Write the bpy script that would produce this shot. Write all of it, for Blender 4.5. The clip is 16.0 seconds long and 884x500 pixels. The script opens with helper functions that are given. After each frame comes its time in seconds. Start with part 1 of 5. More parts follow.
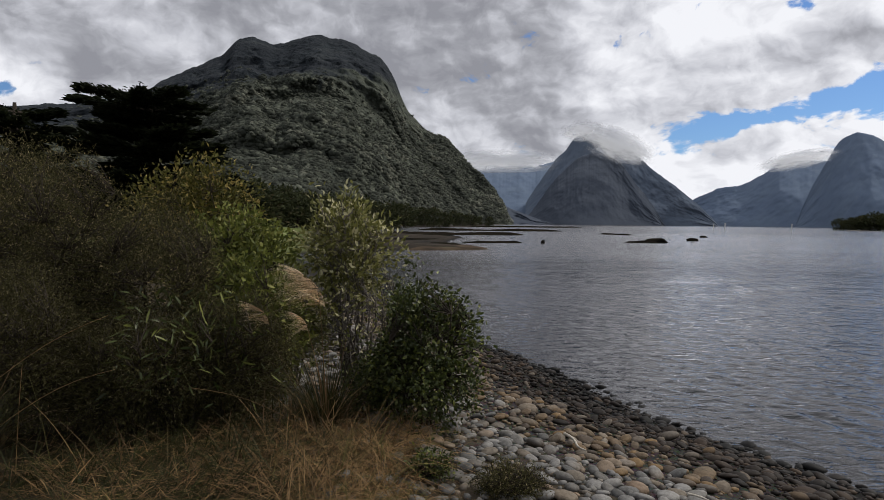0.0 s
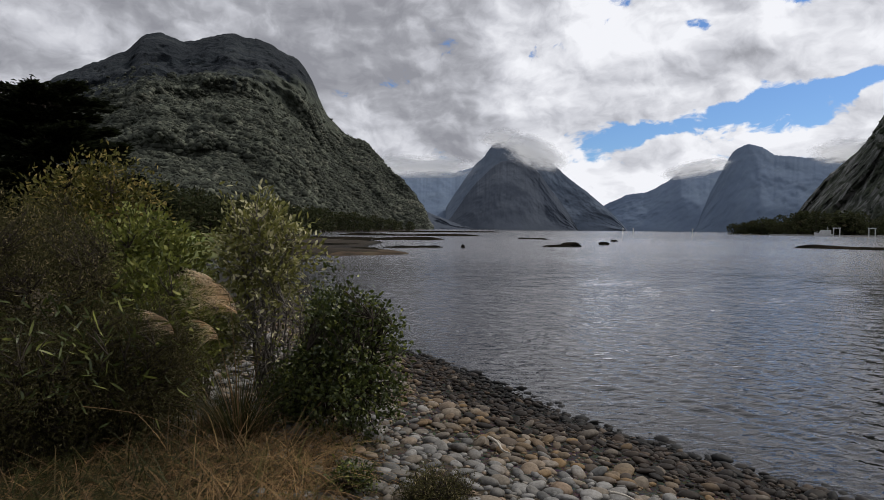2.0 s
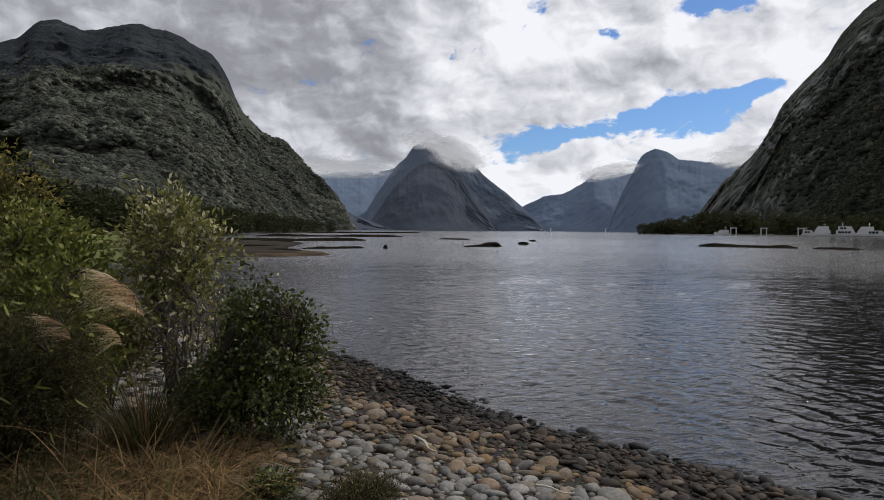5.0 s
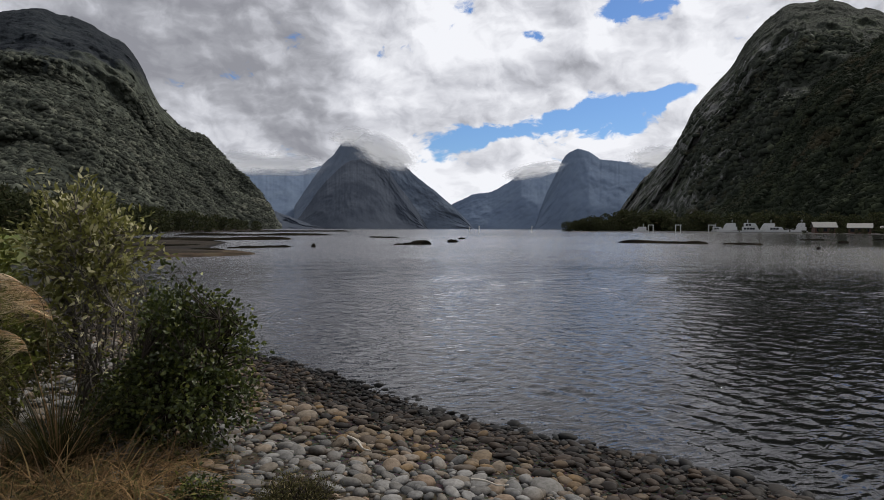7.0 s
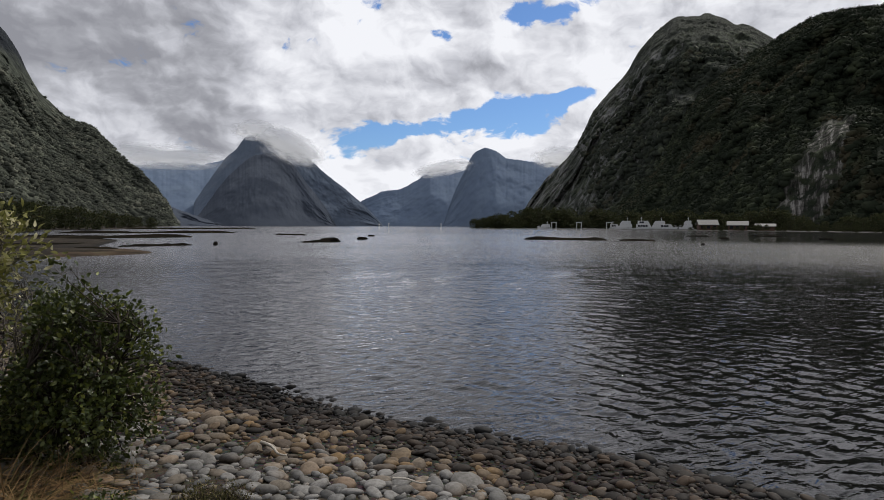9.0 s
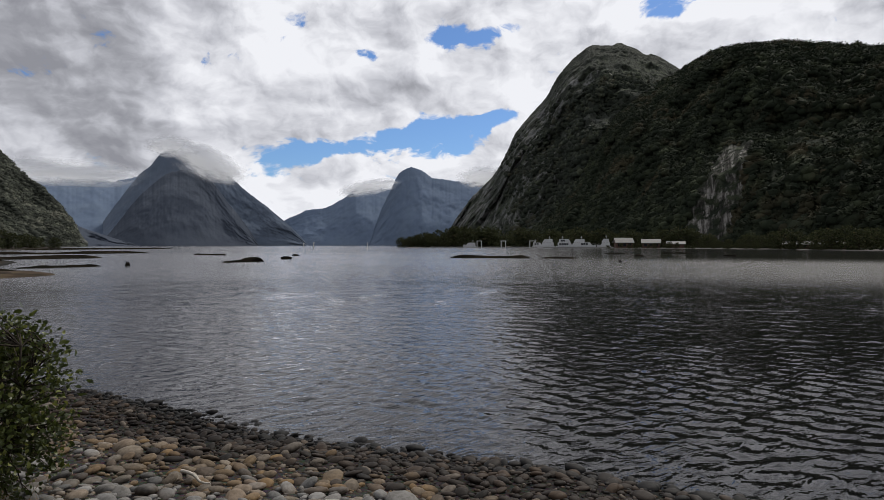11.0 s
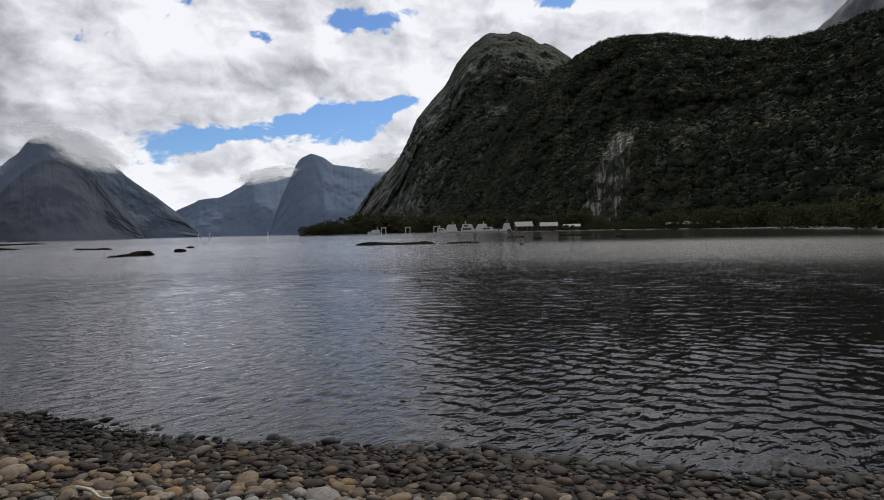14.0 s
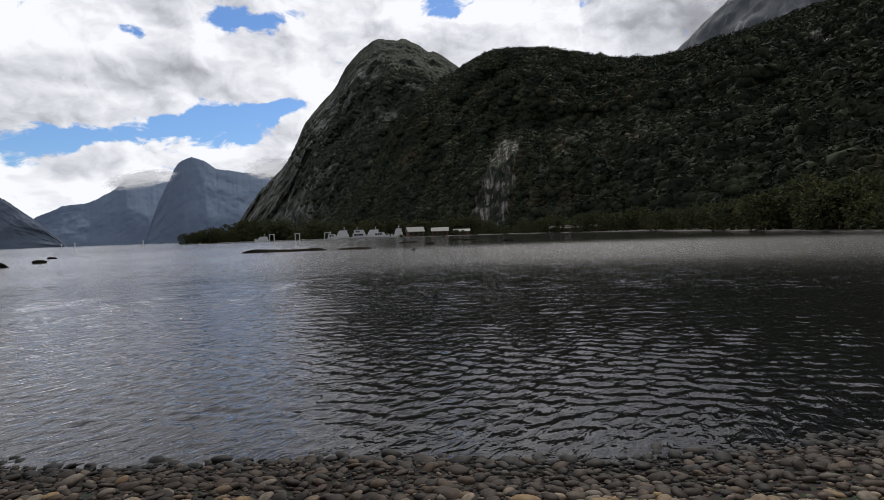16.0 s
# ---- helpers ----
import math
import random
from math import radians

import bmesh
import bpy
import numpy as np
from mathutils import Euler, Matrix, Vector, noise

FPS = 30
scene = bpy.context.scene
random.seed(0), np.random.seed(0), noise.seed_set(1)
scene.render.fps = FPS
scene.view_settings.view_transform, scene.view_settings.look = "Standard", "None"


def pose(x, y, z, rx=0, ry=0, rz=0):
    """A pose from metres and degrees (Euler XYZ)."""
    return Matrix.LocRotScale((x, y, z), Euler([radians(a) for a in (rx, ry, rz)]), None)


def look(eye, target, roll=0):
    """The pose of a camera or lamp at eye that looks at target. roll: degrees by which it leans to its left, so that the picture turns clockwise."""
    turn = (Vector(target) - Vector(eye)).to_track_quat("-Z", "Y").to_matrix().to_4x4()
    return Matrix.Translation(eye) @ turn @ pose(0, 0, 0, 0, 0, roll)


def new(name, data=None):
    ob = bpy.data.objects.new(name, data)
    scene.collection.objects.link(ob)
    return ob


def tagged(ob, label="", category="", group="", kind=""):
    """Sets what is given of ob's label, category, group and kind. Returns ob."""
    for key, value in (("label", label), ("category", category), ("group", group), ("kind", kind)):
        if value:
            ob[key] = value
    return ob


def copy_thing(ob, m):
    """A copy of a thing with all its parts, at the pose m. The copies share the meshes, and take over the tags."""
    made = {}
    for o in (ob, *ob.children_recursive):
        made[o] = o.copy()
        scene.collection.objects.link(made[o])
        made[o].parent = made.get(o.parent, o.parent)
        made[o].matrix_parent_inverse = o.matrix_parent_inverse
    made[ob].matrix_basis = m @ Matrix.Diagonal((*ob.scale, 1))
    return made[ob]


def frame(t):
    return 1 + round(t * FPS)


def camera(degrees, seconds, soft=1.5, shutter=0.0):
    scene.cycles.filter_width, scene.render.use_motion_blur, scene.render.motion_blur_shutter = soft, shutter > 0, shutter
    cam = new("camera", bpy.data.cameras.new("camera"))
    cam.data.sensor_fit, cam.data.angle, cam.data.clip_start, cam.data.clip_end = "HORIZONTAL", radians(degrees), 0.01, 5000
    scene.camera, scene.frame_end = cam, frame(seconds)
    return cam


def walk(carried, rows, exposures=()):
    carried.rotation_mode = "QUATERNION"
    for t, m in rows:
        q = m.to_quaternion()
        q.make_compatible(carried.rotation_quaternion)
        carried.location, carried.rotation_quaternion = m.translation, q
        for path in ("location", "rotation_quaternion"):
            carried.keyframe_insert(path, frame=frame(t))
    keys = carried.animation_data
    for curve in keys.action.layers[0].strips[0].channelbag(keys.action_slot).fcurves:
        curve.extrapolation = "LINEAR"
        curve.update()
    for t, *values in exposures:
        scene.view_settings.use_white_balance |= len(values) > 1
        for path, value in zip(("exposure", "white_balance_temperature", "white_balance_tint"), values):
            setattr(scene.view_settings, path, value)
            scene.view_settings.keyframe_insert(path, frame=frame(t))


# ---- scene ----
# Camera: seconds, place in metres, yaw, pitch and roll in degrees
cam = camera(73.0, 16.0, soft=0.65)
ROWS = [
    (0.0, 0.000, -0.000, 2.200, -0.00, -2.62, 0.69),
    (0.5, 0.007, 0.029, 2.196, -1.22, -2.46, 0.52),
    (1.0, 0.007, 0.064, 2.187, -3.58, -2.21, 0.38),
    (1.5, 0.002, 0.097, 2.182, -5.69, -2.12, 0.43),
    (2.0, -0.002, 0.116, 2.176, -7.59, -2.06, 0.64),
    (2.5, -0.006, 0.129, 2.170, -9.21, -1.98, 0.87),
    (3.0, -0.004, 0.141, 2.164, -10.44, -1.94, 0.91),
    (5.5, -0.006, 0.205, 2.134, -16.65, -1.93, 0.42),
    (6.0, -0.012, 0.211, 2.128, -18.61, -1.94, 0.41),
    (6.5, -0.016, 0.216, 2.130, -20.54, -1.95, 0.38),
    (7.0, -0.019, 0.223, 2.130, -21.78, -2.06, 0.22),
    (7.5, -0.029, 0.239, 2.126, -23.80, -2.16, -0.04),
    (8.0, -0.040, 0.259, 2.125, -26.30, -2.31, 0.13),
    (8.5, -0.049, 0.271, 2.124, -28.53, -2.38, 0.21),
    (9.0, -0.060, 0.284, 2.124, -30.44, -2.29, 0.23),
    (11.5, -0.083, 0.338, 2.086, -38.91, -0.32, -0.38),
    (12.0, -0.086, 0.346, 2.086, -40.19, -0.60, -0.82),
    (12.5, -0.092, 0.357, 2.089, -41.34, -0.93, -1.29),
    (13.0, -0.098, 0.372, 2.098, -42.48, -1.33, -1.69),
    (13.5, -0.103, 0.385, 2.106, -44.03, -1.73, -1.76),
    (14.0, -0.107, 0.403, 2.105, -46.57, -1.86, -1.42),
    (14.5, -0.107, 0.423, 2.103, -49.70, -1.77, -1.12),
    (15.0, -0.108, 0.441, 2.105, -52.00, -1.89, -1.25),
    (15.5, -0.114, 0.453, 2.101, -54.62, -2.08, -1.68),
    (16.0, -0.116, 0.456, 2.086, -56.90, -1.64, -2.05),
]
walk(cam, [(t, pose(x, y, z, 90 + pitch, 0, yaw) @ pose(0, 0, 0, 0, 0, roll)) for t, x, y, z, yaw, pitch, roll in ROWS], exposures=[(0.0, 0.05), (8.0, 0.06), (12.0, 0.0), (16.0, 0.14)])

# ---- light ----
SUN_BEARING, SUN_HEIGHT = 72.0, 47.0     # degrees to the right of the first view, degrees up


class Nodes:
    """A short way to wire shader nodes."""

    def __init__(self, tree):
        self.tree = tree

    def add(self, kind, **inputs):
        n = self.tree.nodes.new(kind)
        for k, v in inputs.items():
            self.put(n, k, v)
        return n

    def put(self, n, key, v):
        s = n.inputs[int(key[1:])] if key[0] == "i" and key[1:].isdigit() else n.inputs[key.replace("_", " ")]
        if isinstance(v, bpy.types.NodeSocket):
            self.tree.links.new(v, s)
        else:
            s.default_value = v

    def math(self, op, a, b=0.0, c=0.0, clamp=False):
        n = self.add("ShaderNodeMath", i0=a, i1=b, i2=c)
        n.operation, n.use_clamp = op, clamp
        return n.outputs[0]

    def vec(self, op, a, b=(0, 0, 0)):
        n = self.add("ShaderNodeVectorMath", i0=a, i1=b)
        n.operation = op
        return n.outputs[0]

    def noise(self, vector, scale, detail=4.0, rough=0.55, distort=0.0):
        n = self.add("ShaderNodeTexNoise", Vector=vector, Scale=scale, Detail=detail, Roughness=rough, Distortion=distort)
        return n.outputs["Fac"]

    def ramp(self, fac, stops, ease="LINEAR"):
        n = self.add("ShaderNodeValToRGB", Fac=fac)
        n.color_ramp.interpolation = ease
        e = n.color_ramp.elements
        while len(e) < len(stops):
            e.new(0.5)
        for el, (p, c) in zip(e, stops):
            el.position, el.color = p, (*c, 1.0) if len(c) == 3 else c
        return n.outputs["Color"]

    def span(self, v, a, b, c=0.0, d=1.0):
        n = self.add("ShaderNodeMapRange", Value=v)
        n.interpolation_type = "SMOOTHSTEP"
        for k, x in zip(("From Min", "From Max", "To Min", "To Max"), (a, b, c, d)):
            n.inputs[k].default_value = x
        return n.outputs[0]

    def mix(self, fac, a, b, how="MIX"):
        n = self.tree.nodes.new("ShaderNodeMix")
        n.data_type, n.blend_type = "RGBA", how
        for s, v in ((0, fac), (6, a), (7, b)):
            if isinstance(v, bpy.types.NodeSocket):
                self.tree.links.new(v, n.inputs[s])
            else:
                n.inputs[s].default_value = v if s == 0 else (*v, 1.0)
        return n.outputs[2]


world = bpy.data.worlds.new("sky")
scene.world = world
world.use_nodes = True
world.node_tree.nodes.clear()
N = Nodes(world.node_tree)
sky = N.add("ShaderNodeTexSky")
sky.sky_type, sky.sun_disc = "NISHITA", False
sky.sun_elevation, sky.sun_rotation = radians(SUN_HEIGHT), radians(SUN_BEARING)
sky.air_density, sky.dust_density, sky.ozone_density = 1.0, 0.4, 1.6
way = N.add("ShaderNodeTexCoord").outputs["Generated"]
xyz = N.add("ShaderNodeSeparateXYZ", Vector=way)
up = N.math("MAXIMUM", xyz.outputs[2], 0.0)
bearing = N.math("MULTIPLY", N.math("ARCTAN2", xyz.outputs[0], xyz.outputs[1]), 57.2958)
rise = N.math("MULTIPLY", N.math("ARCSINE", xyz.outputs[2]), 57.2958)
# clouds: billows laid out by bearing and height, flatter towards the horizon, lit from the sun's side
flat = N.add("ShaderNodeCombineXYZ", X=N.math("MULTIPLY", bearing, 0.105), Y=N.math("MULTIPLY", N.math("POWER", N.math("MAXIMUM", rise, 0.0), 0.85), 0.26), Z=2.3).outputs[0]
warp = N.add("ShaderNodeTexNoise", Vector=flat, Scale=1.6, Detail=4.0)
puff_at = N.vec("ADD", flat, N.vec("MULTIPLY", N.vec("SUBTRACT", warp.outputs["Color"], (0.5, 0.5, 0.5)), (0.55, 0.40, 0.0)))
puffs = N.noise(puff_at, 1.15, 8.0, 0.50)
lower = N.noise(puff_at, 1.15, 5.0, 0.48)
above = N.noise(N.vec("ADD", puff_at, (0.14, 0.20, 0.0)), 1.15, 5.0, 0.48)
fine = N.noise(puff_at, 4.2, 7.0, 0.58)
fine_above = N.noise(N.vec("ADD", puff_at, (0.04, 0.07, 0.0)), 4.2, 5.0, 0.55)
broad = N.noise(N.vec("ADD", flat, (4.4, 7.7, 0.1)), 0.62, 4.0, 0.5)


def gap(b0, r0, slope, long, thick):
    """An opening in the cloud: bearing, height, slope, half length and half thickness in degrees."""
    db = N.math("SUBTRACT", bearing, b0)
    dr = N.math("SUBTRACT", N.math("SUBTRACT", rise, r0), N.math("MULTIPLY", db, slope))
    d2 = N.math("ADD", N.math("POWER", N.math("DIVIDE", db, long), 2.0), N.math("POWER", N.math("DIVIDE", dr, thick), 2.0))
    return N.math("EXPONENT", N.math("MULTIPLY", d2, -1.0))


open_sky = 0.0
for g, weight in (((34.0, 10.4, 0.15, 10.0, 1.5), 0.34), ((42.5, 12.0, 0.12, 5.0, 1.3), 0.22), ((25.0, 8.6, 0.12, 4.0, 0.9), 0.22), ((38.0, 8.8, 0.1, 5.0, 0.9), 0.12),
                  ((42.0, 19.6, 0.12, 5.0, 1.1), 0.26), ((30.5, 17.4, 0.0, 2.6, 0.9), 0.22), ((58.0, 20.3, 0.0, 3.5, 1.3), 0.26), ((-36.5, 9.6, 0.25, 2.6, 1.2), 0.2), ((22.0, 6.3, 0.0, 2.5, 0.6), 0.12)):
    open_sky = N.math("MULTIPLY_ADD", gap(*g), weight, open_sky)
density = N.math("SUBTRACT", N.math("ADD", N.math("MULTIPLY", puffs, 1.6), N.math("MULTIPLY", fine, 0.9)), N.math("ADD", N.math("MULTIPLY", open_sky, 1.85), 0.43))
density = N.math("ADD", density, N.span(rise, 22, 32, 0.0, 0.35))
cover = N.span(density, 0.37, 0.53)
# thick cloud is grey below and white where its tops catch the light; one dark bank hangs over the head of the water
bank = N.math("ADD", gap(0.5, 14.5, -0.1, 12.0, 6.0), N.math("MULTIPLY", gap(-20.0, 22.0, 0.0, 22.0, 10.0), 0.75))
bank = N.math("ADD", bank, N.math("MULTIPLY", gap(13.0, 19.0, 0.2, 10.0, 3.5), 0.45))
bank = N.math("ADD", bank, N.math("MULTIPLY", gap(36.0, 15.5, 0.1, 9.0, 1.6), 0.35))
white = N.math("ADD", N.math("MULTIPLY", gap(30.0, 6.0, 0.1, 16.0, 3.6), 0.30), N.math("MULTIPLY", gap(48.0, 22.0, 0.0, 26.0, 6.0), 0.22))
thick = N.math("MULTIPLY", N.math("SUBTRACT", above, lower), 2.3)
thick = N.math("ADD", thick, N.math("MULTIPLY", N.math("SUBTRACT", fine_above, fine), 0.8))
thick = N.math("ADD", thick, N.math("MULTIPLY", N.math("SUBTRACT", broad, 0.5), 1.6))
thick = N.math("ADD", thick, N.math("MULTIPLY", N.math("SUBTRACT", density, 0.78), 0.30))
thick = N.math("SUBTRACT", N.math("MULTIPLY_ADD", bank, 0.46, thick), white)
grey = N.ramp(N.math("ADD", thick, 0.33), [(0.0, (0.87, 0.88, 0.925)), (0.25, (0.71, 0.72, 0.77)), (0.5, (0.53, 0.54, 0.59)), (0.78, (0.355, 0.362, 0.40)), (1.0, (0.275, 0.28, 0.315))])
blue = N.mix(1.0, sky.outputs[0], (0.052, 0.070, 0.096), "MULTIPLY")
seen = N.mix(cover, blue, grey)
back = N.add("ShaderNodeBackground", Color=seen, Strength=1.0)
out = N.add("ShaderNodeOutputWorld", Surface=back.outputs[0])

sun = new("sun", bpy.data.lights.new("sun", "SUN"))
sun.data.energy, sun.data.angle, sun.data.color = 2.3, radians(4), (1.0, 0.95, 0.87)
b, h = radians(SUN_BEARING), radians(SUN_HEIGHT)
sun.matrix_world = look((60 * math.sin(b) * math.cos(h), 60 * math.cos(b) * math.cos(h), 60 * math.sin(h)), (0, 0, 0))
scene.view_settings.exposure = 0.0

# ---- materials ----
def material(name, make, rough=0.8, spec=0.3, bump=None):
    """make(nodes, place) gives the colour socket, or (colour, height socket, strength, distance)."""
    m = bpy.data.materials.new(name)
    m.use_nodes = True
    n = Nodes(m.node_tree)
    b = m.node_tree.nodes["Principled BSDF"]
    place = n.add("ShaderNodeNewGeometry").outputs["Position"]
    got = make(n, place)
    colour, height = (got[0], got[1:]) if isinstance(got, tuple) else (got, None)
    n.put(b, "Base Color", colour if isinstance(colour, bpy.types.NodeSocket) else (*colour, 1.0))
    n.put(b, "Roughness", rough)
    n.put(b, "Specular IOR Level", spec)
    if height:
        n.put(b, "Normal", n.add("ShaderNodeBump", Strength=height[1], Distance=height[2], Height=height[0]).outputs[0])
    return m


def luck(n):
    """A number of its own for each object and each loose piece."""
    a, c = n.add("ShaderNodeObjectInfo").outputs["Random"], n.add("ShaderNodeNewGeometry").outputs["Random Per Island"]
    return n.math("FRACT", n.math("ADD", a, c))


def height_of(n, place):
    return n.add("ShaderNodeSeparateXYZ", Vector=place).outputs[2]


def ground_look(n, p):
    z = height_of(n, p)
    grit = n.add("ShaderNodeTexVoronoi", Vector=p, Scale=42.0)
    soil = n.ramp(n.noise(p, 3.0, 6), [(0.3, (0.025, 0.02, 0.013)), (0.7, (0.075, 0.058, 0.038))])
    # gravel kept near black, painting shade into the gaps between the cobbles
    gravel = n.mix(n.span(z, 0.05, 0.5), (0.010, 0.009, 0.008), (0.035, 0.032, 0.028))
    gravel = n.mix(0.5, gravel, grit.outputs["Color"], "SOFT_LIGHT")
    c = n.mix(n.span(n.math("ADD", z, n.math("MULTIPLY", n.noise(p, 2.0), 0.25)), 0.66, 0.86), gravel, soil)
    far = n.add("ShaderNodeVectorMath", i0=p)
    far.operation = "LENGTH"
    lawn = n.ramp(n.noise(p, 0.09, 5), [(0.35, (0.06, 0.075, 0.025)), (0.65, (0.12, 0.125, 0.045))])
    weed = n.ramp(n.noise(p, 0.3, 7, 0.65), [(0.35, (0.010, 0.009, 0.007)), (0.52, (0.028, 0.021, 0.014)), (0.7, (0.05, 0.041, 0.029))])
    xy = n.add("ShaderNodeSeparateXYZ", Vector=p)
    wide = n.math("MULTIPLY_ADD", xy.outputs[1], 0.215, xy.outputs[0])
    lawn = n.mix(n.span(wide, -1.5, 1.0), lawn, weed)
    lawn = n.mix(n.span(xy.outputs[0], 50, 110), lawn, (0.095, 0.091, 0.082))
    c = n.mix(n.math("MULTIPLY", n.span(far.outputs["Value"], 24, 34), n.span(z, 0.02, 0.2)), c, lawn)
    # bed darkens below the waterline: light lost in deep water, put into colour
    c = n.mix(n.span(z, -0.5, 0.0), (0.012, 0.013, 0.013), c)
    return c, n.noise(p, 25.0, 6), 0.6, 0.03


def stone_look(n, p):
    z = n.math("ADD", height_of(n, p), n.math("MULTIPLY", n.math("SUBTRACT", n.noise(p, 0.9, 3), 0.5), 0.26))
    r = luck(n)
    r2 = n.math("FRACT", n.math("MULTIPLY", r, 7.31))
    dry = n.ramp(r, [(0.0, (0.11, 0.11, 0.105)), (0.3, (0.19, 0.188, 0.18)), (0.55, (0.30, 0.293, 0.277)), (0.75, (0.15, 0.143, 0.13)), (0.9, (0.23, 0.19, 0.142)), (1.0, (0.27, 0.195, 0.135))])
    tan = n.ramp(r, [(0.0, (0.07, 0.055, 0.042)), (0.3, (0.13, 0.098, 0.07)), (0.55, (0.24, 0.155, 0.072)), (0.65, (0.14, 0.122, 0.1)), (0.85, (0.205, 0.14, 0.074)), (1.0, (0.27, 0.235, 0.19))])
    wet = n.ramp(r, [(0.0, (0.012, 0.009, 0.007)), (0.4, (0.024, 0.017, 0.012)), (0.75, (0.042, 0.029, 0.021)), (0.93, (0.07, 0.046, 0.028)), (1.0, (0.16, 0.135, 0.108))])
    zz = n.math("ADD", z, n.math("MULTIPLY", n.math("SUBTRACT", r2, 0.5), 0.16))
    c = n.mix(n.span(zz, 0.48, 0.58), n.mix(n.span(zz, 0.32, 0.42), wet, tan), dry)
    c = n.mix(n.span(zz, 0.02, 0.13), (0.010, 0.010, 0.010), c)
    veins = n.noise(n.vec("ADD", p, n.add("ShaderNodeObjectInfo").outputs["Location"]), 30.0, 6, 0.65)
    c = n.mix(n.span(veins, 0.35, 0.7, 0.0, 0.75), c, (0.45, 0.43, 0.40), "MULTIPLY")
    c = n.mix(1.0, c, (0.85, 0.84, 0.84), "MULTIPLY")
    return c, n.noise(p, 90.0, 5, 0.6), 0.35, 0.006


def leaf_look(dark, light, tip=None, share=0.2):
    def make(n, p):
        r = luck(n)
        c = n.mix(r, dark, light)
        if tip:
            c = n.mix(n.span(r, 1.0 - share - 0.05, 1.0 - share + 0.05), c, tip)
        return n.mix(n.span(n.noise(p, 3.0, 3), 0.4, 0.65, 0.0, 0.35), c, tuple(v * 0.55 for v in dark))
    return make


def bearing_of(n, p):
    xy = n.add("ShaderNodeSeparateXYZ", Vector=p)
    return n.math("MULTIPLY", n.math("ARCTAN2", xy.outputs[0], xy.outputs[1]), 57.2958)


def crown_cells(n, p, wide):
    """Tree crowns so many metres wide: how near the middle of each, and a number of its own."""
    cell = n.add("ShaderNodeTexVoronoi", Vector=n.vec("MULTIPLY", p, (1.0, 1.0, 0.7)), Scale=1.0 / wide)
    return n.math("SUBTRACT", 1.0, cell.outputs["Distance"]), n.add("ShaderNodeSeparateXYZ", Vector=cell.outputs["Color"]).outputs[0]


def bands(n, p, tilt, wide, thin, rough=0.65):
    """Streaks that lie along a slope: tilt turns them in the picture plane of the bay, wide and thin are their metres."""
    m = n.add("ShaderNodeMapping", Vector=p)
    m.vector_type = "TEXTURE"
    m.inputs["Rotation"].default_value = tilt
    m.inputs["Scale"].default_value = (wide, wide, thin)
    return n.noise(m.outputs[0], 1.0, 8, rough)


def left_mountain_look(n, p):
    """Grey-green forest, then alpine scrub and ledges of rock darkened with painted cloud shade."""
    z = height_of(n, p)
    xy = n.add("ShaderNodeSeparateXYZ", Vector=p)
    near, own = crown_cells(n, p, 13.0)
    # crown rims darken, painting the shade between crowns into the forest
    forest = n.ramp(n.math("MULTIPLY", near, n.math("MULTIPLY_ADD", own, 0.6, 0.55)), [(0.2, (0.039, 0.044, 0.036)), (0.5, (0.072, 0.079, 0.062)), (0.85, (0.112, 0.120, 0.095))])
    # darker patches by broad noise, not by the modelled relief
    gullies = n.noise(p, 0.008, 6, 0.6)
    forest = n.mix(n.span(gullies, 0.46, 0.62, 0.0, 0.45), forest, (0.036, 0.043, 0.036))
    # cloud shade over the top is put into these dark scrub and rock colours
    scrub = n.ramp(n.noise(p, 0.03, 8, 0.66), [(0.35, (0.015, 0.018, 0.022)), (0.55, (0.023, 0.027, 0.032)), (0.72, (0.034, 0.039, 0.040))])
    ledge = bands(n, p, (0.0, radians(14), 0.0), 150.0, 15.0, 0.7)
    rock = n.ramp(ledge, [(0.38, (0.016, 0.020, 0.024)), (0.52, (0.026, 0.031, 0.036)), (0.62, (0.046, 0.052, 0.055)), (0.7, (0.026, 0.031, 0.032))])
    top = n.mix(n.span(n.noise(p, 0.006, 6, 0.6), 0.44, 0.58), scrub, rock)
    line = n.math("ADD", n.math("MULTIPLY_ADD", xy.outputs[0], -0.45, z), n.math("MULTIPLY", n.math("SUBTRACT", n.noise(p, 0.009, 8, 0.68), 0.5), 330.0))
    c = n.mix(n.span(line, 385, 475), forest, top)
    # the bare spur that drops into the fiord
    spur = n.math("MULTIPLY", n.span(n.math("ADD", bearing_of(n, p), n.math("MULTIPLY", n.noise(p, 0.02, 5), 3.0)), 4.2, 6.6), n.span(ledge, 0.47, 0.56))
    c = n.mix(spur, c, (0.13, 0.135, 0.125))
    h = n.math("ADD", near, n.math("MULTIPLY", ledge, 1.5))
    return c, n.math("ADD", h, n.noise(p, 0.11, 4)), 1.0, 5.0


